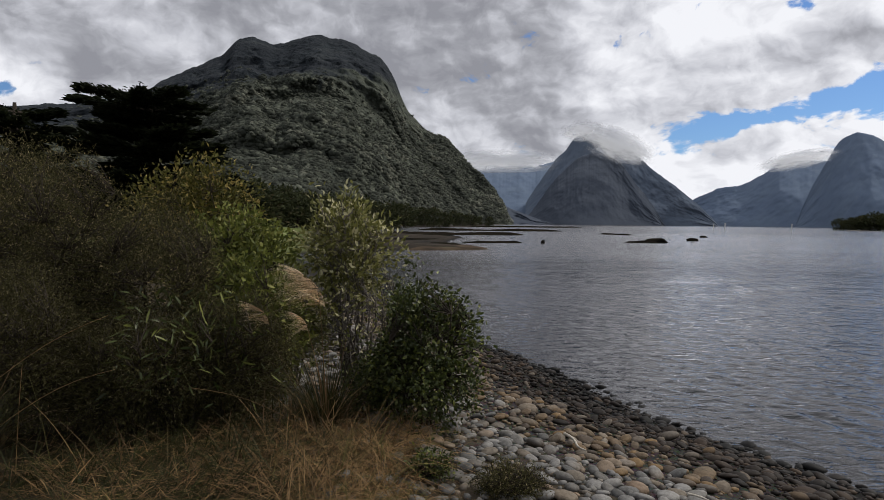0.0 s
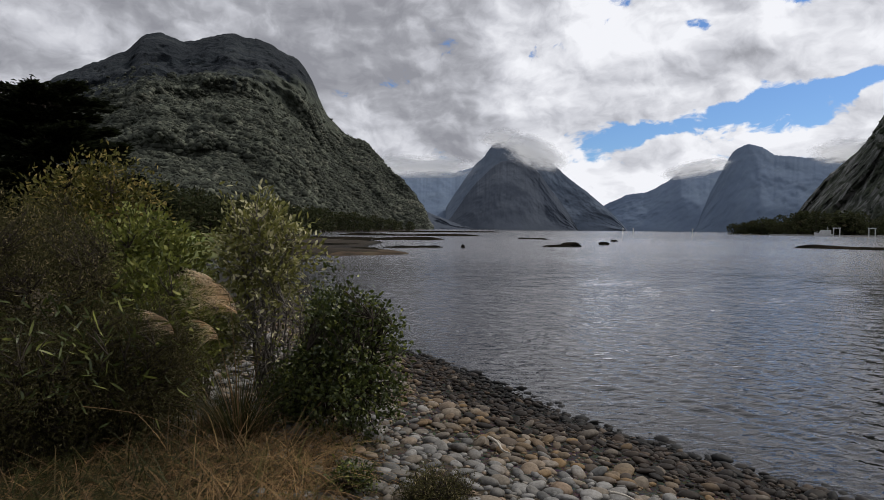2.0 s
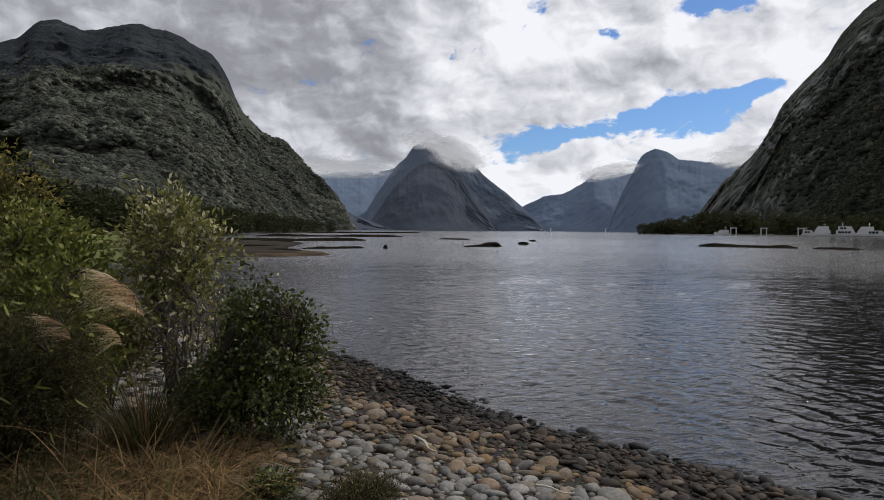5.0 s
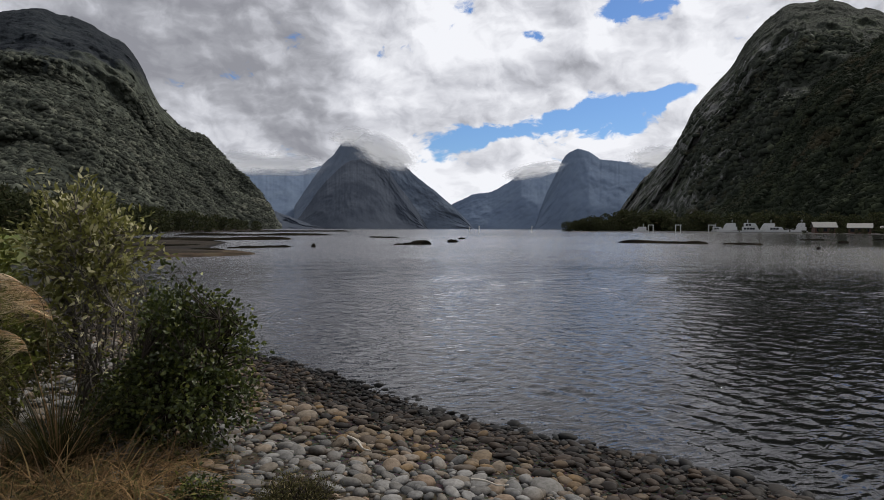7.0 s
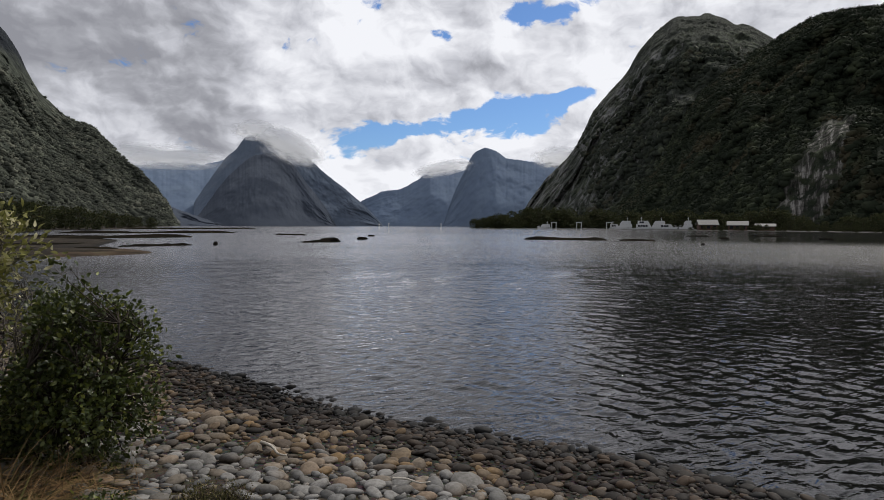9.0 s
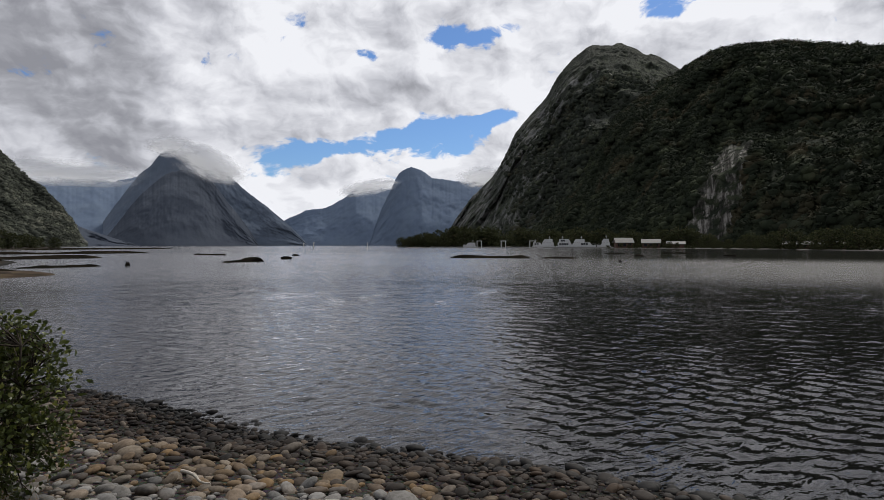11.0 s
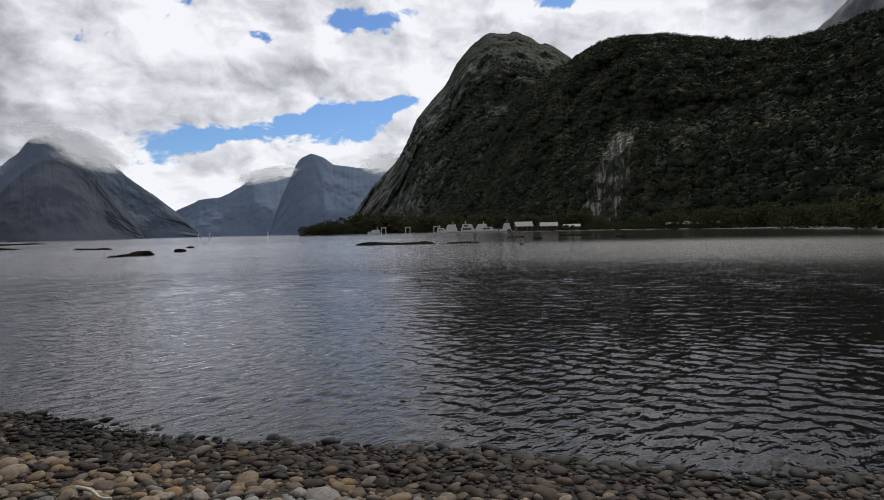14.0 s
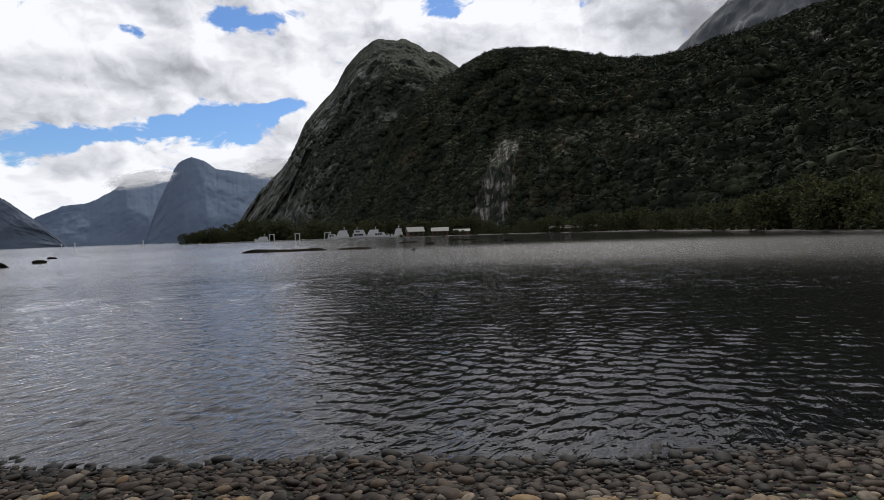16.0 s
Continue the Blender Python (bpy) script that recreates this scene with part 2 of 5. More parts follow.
def right_peak_look(n, p):
    """Dark bush and scrub over granite that shows in slanting slabs."""
    near, own = crown_cells(n, p, 14.0)
    b = bearing_of(n, p)
    # haze lifts these bush tones; dark cell rims stand for shade between crowns
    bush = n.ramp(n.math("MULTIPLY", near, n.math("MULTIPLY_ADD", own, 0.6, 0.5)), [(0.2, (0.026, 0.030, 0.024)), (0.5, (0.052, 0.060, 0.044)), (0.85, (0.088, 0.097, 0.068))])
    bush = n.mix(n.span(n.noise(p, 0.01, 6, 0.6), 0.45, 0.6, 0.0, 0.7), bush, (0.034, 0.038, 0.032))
    slab = bands(n, p, (0.0, radians(-38), radians(-44)), 34.0, 190.0, 0.7)
    bare = n.noise(p, 0.0045, 6, 0.62)
    stone = n.ramp(n.noise(p, 0.04, 8, 0.7), [(0.3, (0.085, 0.087, 0.087)), (0.5, (0.16, 0.16, 0.157)), (0.7, (0.26, 0.26, 0.25))])
    open_rock = n.math("MULTIPLY", n.span(slab, 0.48, 0.58), n.span(n.math("ADD", bare, n.math("MULTIPLY", n.math("SUBTRACT", 46.5, b), 0.022)), 0.40, 0.54))
    c = n.mix(n.math("MULTIPLY", open_rock, 0.85), bush, stone)
    # thin white slips
    scar = n.math("MULTIPLY", n.span(bands(n, p, (0.0, radians(-42), radians(-44)), 16.0, 95.0, 0.6), 0.665, 0.70), n.span(bare, 0.46, 0.54))
    c = n.mix(scar, c, (0.30, 0.30, 0.28))
    high = n.span(n.math("ADD", height_of(n, p), n.math("MULTIPLY", n.noise(p, 0.012, 6), 160.0)), 430, 560)
    c = n.mix(n.math("MULTIPLY", high, 0.75), c, n.ramp(n.noise(p, 0.05, 7, 0.68), [(0.35, (0.036, 0.039, 0.033)), (0.65, (0.062, 0.066, 0.055))]))
    h = n.math("ADD", near, n.math("MULTIPLY", slab, 2.0))
    return c, n.math("ADD", h, n.noise(p, 0.12, 4)), 1.0, 6.0


def haze_tint_look(low, high, rock):
    """Far rock and bush, too distant for single crowns; haze is painted in."""
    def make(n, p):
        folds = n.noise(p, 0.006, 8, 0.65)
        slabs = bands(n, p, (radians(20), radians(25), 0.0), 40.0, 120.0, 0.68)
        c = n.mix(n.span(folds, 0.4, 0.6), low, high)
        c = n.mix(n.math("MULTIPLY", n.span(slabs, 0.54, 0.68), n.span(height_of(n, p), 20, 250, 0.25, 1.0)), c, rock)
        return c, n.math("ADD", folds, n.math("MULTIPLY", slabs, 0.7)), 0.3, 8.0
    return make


def bush_hill_look(n, p):
    """Dark bush with a fallen rock face and a slip high up."""
    near, own = crown_cells(n, p, 9.0)
    # gaps between cells are coloured dark, as shade among the crowns
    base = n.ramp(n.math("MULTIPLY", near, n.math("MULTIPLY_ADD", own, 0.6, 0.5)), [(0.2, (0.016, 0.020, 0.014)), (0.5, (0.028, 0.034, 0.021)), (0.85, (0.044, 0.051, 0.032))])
    z = height_of(n, p)
    b = bearing_of(n, p)
    wob = n.math("MULTIPLY", n.math("SUBTRACT", n.noise(p, 0.035, 6, 0.7), 0.5), 4.0)
    face = n.math("ABSOLUTE", n.math("ADD", wob, n.math("SUBTRACT", n.math("MULTIPLY_ADD", z, -0.038, b), 60.9)))
    face = n.math("MULTIPLY", n.span(face, 1.1, 2.3, 1.0, 0.0), n.span(z, 70, 88, 1.0, 0.0))
    second = n.math("ABSOLUTE", n.math("ADD", wob, n.math("SUBTRACT", n.math("MULTIPLY_ADD", z, -0.02, b), 66.6)))
    second = n.math("MULTIPLY", n.span(second, 0.1, 0.7, 0.4, 0.0), n.math("MULTIPLY", n.span(z, 20, 30), n.span(z, 70, 82, 1.0, 0.0)))
    slip = n.math("ABSOLUTE", n.math("ADD", n.math("MULTIPLY", wob, 0.4), n.math("SUBTRACT", n.math("MULTIPLY_ADD", z, 0.03, b), 93.6)))
    slip = n.math("MULTIPLY", n.span(slip, 0.25, 0.7, 1.0, 0.0), n.math("MULTIPLY", n.span(z, 108, 122), n.span(z, 160, 172, 1.0, 0.0)))
    streak = n.noise(n.add("ShaderNodeCombineXYZ", X=n.math("MULTIPLY", b, 2.6), Y=n.math("MULTIPLY", z, 0.045)).outputs[0], 1.0, 7, 0.72)
    stone = n.ramp(streak, [(0.40, (0.014, 0.014, 0.012)), (0.5, (0.065, 0.061, 0.055)), (0.62, (0.26, 0.25, 0.23))])
    tufts = n.span(n.noise(p, 0.13, 6, 0.65), 0.45, 0.55)
    c = n.mix(n.math("MULTIPLY", n.math("MAXIMUM", n.math("MAXIMUM", face, second), slip), tufts), base, stone)
    return c, n.math("ADD", near, n.noise(p, 0.18, 4)), 1.0, 4.0


MAT = dict(
    ground=material("gravelly_soil", ground_look, 0.95, 0.1),
    stone=material("river_stone", stone_look, 0.7, 0.2),
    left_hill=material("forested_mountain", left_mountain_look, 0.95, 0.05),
    # the far hills' blue-grey is air haze painted into the rock colours
    far_hill=material("haze_tinted_rock", haze_tint_look((0.094, 0.118, 0.158), (0.108, 0.132, 0.172), (0.130, 0.152, 0.188)), 0.95, 0.05),
    mid_hill=material("haze_tinted_dark_rock", haze_tint_look((0.050, 0.060, 0.080), (0.062, 0.073, 0.094), (0.076, 0.088, 0.108)), 0.95, 0.05),
    far_hill_pale=material("pale_haze_tinted_rock", haze_tint_look((0.112, 0.148, 0.212), (0.126, 0.164, 0.226), (0.140, 0.178, 0.236)), 0.95, 0.05),
    right_peak=material("bush_and_granite", right_peak_look, 0.95, 0.05),
    # the hill's shade is held in the low bush colours
    right_hill=material("shaded_bush", bush_hill_look, 0.95, 0.05),
    back_peak=material("cloudy_grey_rock", haze_tint_look((0.065, 0.072, 0.082), (0.125, 0.132, 0.14), (0.26, 0.265, 0.27)), 0.95, 0.05),
    snow_peak=material("snowy_rock", lambda n, p: n.mix(n.span(n.noise(n.vec("MULTIPLY", p, (1, 1, 0.5)), 0.006, 8, 0.65), 0.56, 0.63), (0.15, 0.16, 0.175), (0.38, 0.4, 0.42)), 0.9, 0.1),
    flat=material("brown_weed_flat", lambda n, p: n.ramp(n.noise(p, 0.5, 8, 0.65), [(0.35, (0.022, 0.016, 0.010)), (0.52, (0.060, 0.040, 0.024)), (0.7, (0.078, 0.068, 0.036))]), 0.95, 0.1),
    bar=material("weedy_gravel", lambda n, p: n.ramp(n.noise(p, 0.35, 7, 0.62), [(0.35, (0.007, 0.007, 0.006)), (0.55, (0.015, 0.013, 0.010)), (0.7, (0.03, 0.025, 0.018))]), 1.0, 0.0),
)


def water_material():
    m = bpy.data.materials.new("rippled_water")
    m.use_nodes = True
    n = Nodes(m.node_tree)
    m.node_tree.nodes.clear()
    p = n.add("ShaderNodeNewGeometry").outputs["Position"]
    turned = n.add("ShaderNodeMapping", Vector=p)
    turned.inputs["Rotation"].default_value = (0, 0, radians(50))
    turned.inputs["Scale"].default_value = (0.5, 1.0, 1.0)
    q = turned.outputs[0]
    small = n.noise(q, 6.0, 2, 0.5, 0.8)
    mid = n.noise(q, 2.4, 2, 0.5, 0.6)
    long = n.noise(q, 0.9, 2, 0.5, 0.3)
    off = n.add("ShaderNodeVectorMath", i0=p)
    off.operation = "LENGTH"
    gusts = n.span(n.noise(p, 0.06, 3), 0.35, 0.65, 0.78, 1.08)
    outer = n.span(off.outputs["Value"], 14, 38)
    # the far side of the bay lies in the lee of the hill; the wind takes hold farther out
    lee = n.math("MULTIPLY", n.span(bearing_of(n, p), 44, 60), n.span(off.outputs["Value"], 72, 118))
    gusts = n.math("MULTIPLY", gusts, n.math("MULTIPLY", n.math("SUBTRACT", 1.0, n.math("MULTIPLY", lee, 0.8)), n.math("MULTIPLY_ADD", n.math("MULTIPLY", n.span(off.outputs["Value"], 24, 36), n.span(off.outputs["Value"], 70, 110, 1.0, 0.0)), 0.06, 1.0)))
    h = n.math("MULTIPLY", n.math("ADD", n.math("MULTIPLY", small, 0.028), n.math("MULTIPLY", outer, n.math("ADD", n.math("ADD", n.math("MULTIPLY", mid, 0.09), n.math("MULTIPLY", n.noise(q, 4.2, 2, 0.5, 0.6), 0.022)), n.math("ADD", n.math("MULTIPLY", n.noise(q, 0.28, 3, 0.55, 0.4), 0.24), n.math("MULTIPLY", long, 0.14))))), gusts)
    bump = n.add("ShaderNodeBump", Strength=1.0, Distance=1.0, Height=h).outputs[0]
    fres = n.add("ShaderNodeFresnel", IOR=1.34, Normal=bump).outputs[0]
    bare = n.add("ShaderNodeBsdfTransparent", Color=(0.30, 0.31, 0.28, 1))
    # murky grey body colour, also painting in sky sheen, more of it far out
    silt_sheen = n.add("ShaderNodeBsdfDiffuse", Color=(0.05, 0.052, 0.055, 1))
    clear = n.add("ShaderNodeMixShader", Fac=n.math("MULTIPLY", n.span(off.outputs["Value"], 15, 60, 0.1, 0.5), n.math("SUBTRACT", 1.0, n.math("MULTIPLY", lee, 0.6))), i1=bare.outputs[0], i2=silt_sheen.outputs[0])
    gloss = n.add("ShaderNodeBsdfGlossy", Color=(0.97, 0.96, 0.97, 1), Roughness=n.math("MULTIPLY", n.span(off.outputs["Value"], 18, 46, 0.04, 0.165), n.math("SUBTRACT", 1.0, n.math("MULTIPLY", lee, 0.68))), Normal=bump)
    fres = n.math("MINIMUM", fres, n.span(off.outputs["Value"], 40, 220, 1.0, 0.55))
    mixed = n.add("ShaderNodeMixShader", Fac=fres)
    m.node_tree.links.new(clear.outputs[0], mixed.inputs[1])
    m.node_tree.links.new(gloss.outputs[0], mixed.inputs[2])
    n.add("ShaderNodeOutputMaterial", Surface=mixed.outputs[0])
    return m


MAT["water"] = water_material()

# ---- mesh helpers ----
def mesh_of(name, verts, faces, mat, smooth=True):
    me = bpy.data.meshes.new(name)
    me.from_pydata(np.asarray(verts).tolist(), [], faces if isinstance(faces, list) else np.asarray(faces).tolist())
    me.materials.append(mat)
    if smooth:
        me.polygons.foreach_set("use_smooth", [True] * len(me.polygons))
    me.update()
    return me


def thing(name, label, category, at=(0, 0, 0), group="", kind=""):
    ob = new(name)
    ob.location = at
    ob.empty_display_size = 0.1
    return tagged(ob, label, category, group, kind)


def part(name, me, parent, label="", kind=""):
    ob = new(name, me)
    ob.parent = parent
    return tagged(ob, label, kind=kind)


def grid_faces(rows, cols, loop=False):
    a = np.arange(rows * cols).reshape(rows, cols)
    b = np.roll(a, -1, 1) if loop else a[:, 1:]
    a = a if loop else a[:, :-1]
    return np.stack([a[:-1], b[:-1], b[1:], a[1:]], -1).reshape(-1, 4)


def polar(bearing, far, z=0.0):
    return (far * math.sin(radians(bearing)), far * math.cos(radians(bearing)), z)


def fbm(p, octaves=5, ridged=False):
    """Fractal noise at one place, about -1 to 1."""
    v, a = 0.0, 0.5
    q = Vector(p)
    for _ in range(octaves):
        x = noise.noise(q)
        v += a * ((1 - 2 * abs(x)) if ridged else x)
        q, a = q * 2.03, a * 0.5
    return v


# ---- ground and water ----
# the water's edge, clockwise as seen from above: the cobble beach, the bay to the right, its far shore, the fiord, the flats to the left
NEAR_EDGE = [(-2.2, 19.0), (-0.5, 14.0), (0.4, 11.4), (1.15, 10.1), (1.8, 8.7), (2.25, 7.3), (2.6, 6.45), (3.0, 5.9), (3.4, 5.3), (3.9, 4.6), (4.5, 3.5), (5.1, 2.2), (5.9, 1.2), (7.1, 0.0), (9.5, -1.8), (14, -5), (24, -13)]
FAR_EDGE = [polar(*b)[:2] for b in ((130, 42), (110, 66), (92, 105), (83, 150), (75, 235), (67, 300), (60, 345), (52, 385), (43, 430), (36, 462), (33.5, 470), (33.2, 530), (34.6, 640), (36, 640), (38.4, 900), (38.6, 1500), (33, 4700), (8.5, 4700), (6.9, 1180), (4.2, 480), (9, 400), (12.5, 395), (3, 330), (-5, 270), (-8, 190), (-6, 140), (0, 112), (2.0, 90), (0.5, 70), (1.5, 58), (3.8, 52.5), (2.5, 49), (-2, 47.5), (-7, 45), (-14, 40), (-13, 32))]
EDGE = np.array(NEAR_EDGE + [tuple(p) for p in FAR_EDGE])


def inland(pts):
    """Metres from the water's edge, positive on land."""
    pts = np.asarray(pts, float)
    a, b = EDGE, np.roll(EDGE, -1, 0)
    best, inside = np.full(len(pts), 1e9), np.zeros(len(pts), bool)
    for (ax, ay), (bx, by) in zip(a, b):
        dx, dy = bx - ax, by - ay
        t = np.clip(((pts[:, 0] - ax) * dx + (pts[:, 1] - ay) * dy) / (dx * dx + dy * dy), 0, 1)
        best = np.minimum(best, np.hypot(pts[:, 0] - ax - t * dx, pts[:, 1] - ay - t * dy))
        crosses = (ay > pts[:, 1]) != (by > pts[:, 1])
        with np.errstate(divide="ignore", invalid="ignore"):
            inside ^= crosses & (pts[:, 0] < ax + (pts[:, 1] - ay) / (by - ay if by != ay else 1e-9) * dx)
    return np.where(inside, -best, best)


def ground_height(pts):
    pts = np.asarray(pts, float)
    s = inland(pts)
    near = np.hypot(pts[:, 0], pts[:, 1])
    z = np.interp(s, [-60, -12, -3, 0, 1.0, 2.2, 3.2, 4.5, 30], [-5, -2.2, -0.55, -0.02, 0.2, 0.46, 0.64, 0.76, 1.0])
    wob = 0.035 * np.sin(pts[:, 0] * 2.1 + 0.7 * pts[:, 1]) * np.sin(pts[:, 1] * 1.7 - 0.4 * pts[:, 0])
    z = np.where(near > 38, np.where(pts[:, 0] > -0.24 * pts[:, 1], np.minimum(z, 0.22 + 0.12 * np.sin(pts[:, 0] * 0.31 + pts[:, 1] * 0.17)), z), z)
    return z + np.where(near < 40, wob * np.clip(s, 0, 1), 0.0)


radii = [0.0] + list(0.5 * 1.035 ** np.arange(268))
radii = [r for r in radii if r < 4850] + [4900]
around = np.radians(np.arange(0, 360, 1.5))
flat_pts = np.array([(r * math.sin(a), 3.0 + r * math.cos(a)) for r in radii for a in around])
ground = new("ground", mesh_of("ground", np.c_[flat_pts, ground_height(flat_pts)], grid_faces(len(radii), len(around), True), MAT["ground"]))
tagged(ground, "gravelly shore of soil, cobbles and grass at the water", "ground", kind="structure")

# a mown lawn on the flat behind the beach
lb, lf = np.radians(np.linspace(-24, -13.5, 24)), np.linspace(50, 96, 30)
lawn_pts = np.array([(r * math.sin(a + 0.012 * math.sin(r * 0.3)), r * math.cos(a)) for r in lf for a in lb])
lawn_z = np.maximum(ground_height(lawn_pts), 0.9) + 0.06 + 0.05 * np.sin(lawn_pts[:, 0] * 0.5) * np.sin(lawn_pts[:, 1] * 0.3)
lawn_look = lambda n, p: n.ramp(n.noise(p, 0.5, 7, 0.65), [(0.3, (0.05, 0.07, 0.016)), (0.7, (0.13, 0.155, 0.035))])
tagged(new("lawn", mesh_of("lawn", np.c_[lawn_pts, lawn_z], grid_faces(len(lf), len(lb)), material("mown_grass", lawn_look, 0.9, 0.1))), "strip of bright mown lawn behind the shrubs", "lawn", kind="structure")

# the water's face: crossing wind waves near the beach, flat far out
wr = np.concatenate([np.linspace(0.1, 3.4, 6), 3.5 * 1.0068 ** np.arange(380), 3.5 * 1.0068 ** 380 * 1.08 ** np.arange(1, 80)])
wr = np.append(wr[wr < 4800], 4880)
fan = np.radians(np.concatenate([np.arange(-46, 106, 0.32), np.arange(112, 308, 4.0)]))
rr, aa = np.meshgrid(wr, fan, indexing="ij")
wx, wy = rr * np.sin(aa), rr * np.cos(aa)
wz = np.zeros_like(wx)
wave = np.random.default_rng(21)
for k in range(60):
    crest = 0.10 * 10 ** wave.uniform(0, 0.65)
    to = radians(57 + wave.normal() * 34)
    hold = np.clip(crest / (2.6 * 0.0066 * rr) - 1, 0, 1) * np.clip((44 - rr) / 18, 0, 1)
    wz += 0.115 * np.interp(rr, [6, 18, 35], [0.95, 1.5, 1.4]) * math.sqrt(2 / 60) * crest / (2 * math.pi) * hold * np.sin(2 * math.pi / crest * (wx * math.sin(to) + wy * math.cos(to)) + wave.uniform(0, 6.28))
for k in range(26):
    crest = 0.34 * 10 ** wave.uniform(0, 0.42)
    to = radians(57 + wave.normal() * 24)
    hold = np.clip(crest / (0.018 * rr) - 1, 0, 1) * np.clip((44 - rr) / 18, 0, 1) * np.clip((rr - 9) / 16, 0, 1)
    wz += 0.12 * math.sqrt(2 / 26) * crest / (2 * math.pi) * hold * np.sin(2 * math.pi / crest * (wx * math.sin(to) + wy * math.cos(to)) + wave.uniform(0, 6.28))
calm = np.clip(-inland(np.c_[wx.ravel(), wy.ravel()]) / 1.6, 0.15, 1).reshape(wx.shape)
gust = 0.95 + 0.18 * np.sin(wx * 0.21 + 1.0) * np.sin(wy * 0.17 + 0.4 * np.sin(wx * 0.1))
water = new("water", mesh_of("water", np.stack([wx, wy, wz * calm * gust], -1).reshape(-1, 3), grid_faces(len(wr), len(fan), True), MAT["water"]))
tagged(water, "grey rippled fiord water reflecting the clouded sky", "water", kind="structure")


# ---- mountains ----
SHAPE = {}


def smooth_line(keys, n, ease=120):
    """n places along a line through rows of numbers, eased a little."""
    k = np.array(keys, float)
    u = np.linspace(k[0, 0], k[-1, 0], n)
    cols = [np.interp(u, k[:, 0], k[:, i]) for i in range(1, k.shape[1])]
    w = max(1, n // ease)
    pad = [np.convolve(np.pad(c, w, mode="edge"), np.ones(2 * w + 1) / (2 * w + 1), "valid") for c in cols]
    return u, pad


def massif(name, label, mat, crest, foot, back, seed, bulge=0.0, rough=0.05, cols=220, rows=70, steep=1.0, ribs=0.02, slant=0.0, jag=0.15, ease=120):
    """A mountain: crest rows of bearing, distance, rise in degrees; the distance of its foot, and how far it runs on behind.
    ribs: depth of the spurs and gullies that run down it; slant: how far, in degrees, they drift sideways on the way down."""
    u, (dist, rise) = smooth_line(crest, cols, ease)
    _, (near,) = smooth_line(foot, cols, 9)
    rise = [r + jag * (fbm(Vector((1.3 * a, seed * 2.7, 0.3)), 5) + 0.6 * fbm(Vector((6.1 * a, seed, 0.9)), 4)) * min(1.0, r / 2) for a, r in zip(u, rise)]
    verts = []
    off = Vector((seed * 17.3, seed * 5.1, seed * 3.7))
    for j in range(rows + 12):
        v = min(j / (rows - 1), 1.0)
        w = max(0, j - rows + 1) / 12
        mid = math.sin(math.pi * min(v, 0.96)) ** 0.6
        for i in range(cols):
            far = dist[i]
            top = far * math.tan(radians(rise[i])) + 2.1
            d = near[i] + (far - near[i]) * v
            z = top * (v ** steep + bulge * math.sin(math.pi * v)) - 4 * (1 - v)
            if w:
                verts.append(polar(u[i], far + back * w, top * (1 - w) ** 1.2 - 4 * w))
                continue
            x, y, _ = polar(u[i], d)
            q = Vector((x, y, z * 0.8)) / (far * 0.13) + off
            lump = noise.fractal(q, 0.75, 2.1, 6) * rough * far * mid
            along = u[i] + slant * (1 - v) + 2.2 * noise.noise(q * 1.4)
            spur = noise.ridged_multi_fractal(Vector((along * 0.24, v * 1.1, seed * 3.3)), 0.9, 2.2, 5, 1.0, 2.0)
            crag = noise.fractal(Vector((along * 0.9, v * 9.0 + 0.35 * along, seed)), 0.8, 2.1, 4)
            d += lump - (spur - 0.9) * ribs * far * mid + crag * ribs * far * 0.22 * mid
            z += noise.fractal(q * 2.6, 0.8, 2.1, 4) * top * rough * 0.45 * mid * (1 - v * 0.8)
            verts.append(polar(u[i], d, max(z, -4) if v < 0.05 else z))
    SHAPE[name] = (cols, rows)
    me = mesh_of(name, verts, grid_faces(rows + 12, cols), mat)
    return tagged(new(name, me), label, "mountain", kind="structure")


massif("mountain_left", "steep mountain with a bare top, cloud shade in its colour, and forested lower slopes", MAT["left_hill"],
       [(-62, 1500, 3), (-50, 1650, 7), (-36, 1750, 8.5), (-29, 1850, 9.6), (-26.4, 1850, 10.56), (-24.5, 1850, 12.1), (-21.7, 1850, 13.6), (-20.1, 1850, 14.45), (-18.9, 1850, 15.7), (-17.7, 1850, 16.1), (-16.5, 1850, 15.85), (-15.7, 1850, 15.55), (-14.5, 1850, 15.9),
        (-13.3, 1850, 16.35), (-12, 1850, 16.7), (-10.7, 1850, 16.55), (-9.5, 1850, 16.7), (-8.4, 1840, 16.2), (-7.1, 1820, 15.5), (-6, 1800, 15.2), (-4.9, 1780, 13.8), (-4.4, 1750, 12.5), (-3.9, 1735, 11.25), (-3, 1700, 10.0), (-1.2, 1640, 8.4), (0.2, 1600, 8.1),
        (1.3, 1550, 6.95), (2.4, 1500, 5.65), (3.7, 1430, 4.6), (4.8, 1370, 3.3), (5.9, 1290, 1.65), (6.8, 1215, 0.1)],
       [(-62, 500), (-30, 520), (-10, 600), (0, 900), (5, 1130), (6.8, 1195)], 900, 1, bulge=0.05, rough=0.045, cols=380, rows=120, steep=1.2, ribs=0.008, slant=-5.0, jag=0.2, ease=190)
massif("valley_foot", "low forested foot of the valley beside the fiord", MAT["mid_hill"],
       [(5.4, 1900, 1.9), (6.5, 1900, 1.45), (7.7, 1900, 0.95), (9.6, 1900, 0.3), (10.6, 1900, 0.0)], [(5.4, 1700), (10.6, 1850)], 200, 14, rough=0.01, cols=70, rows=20)
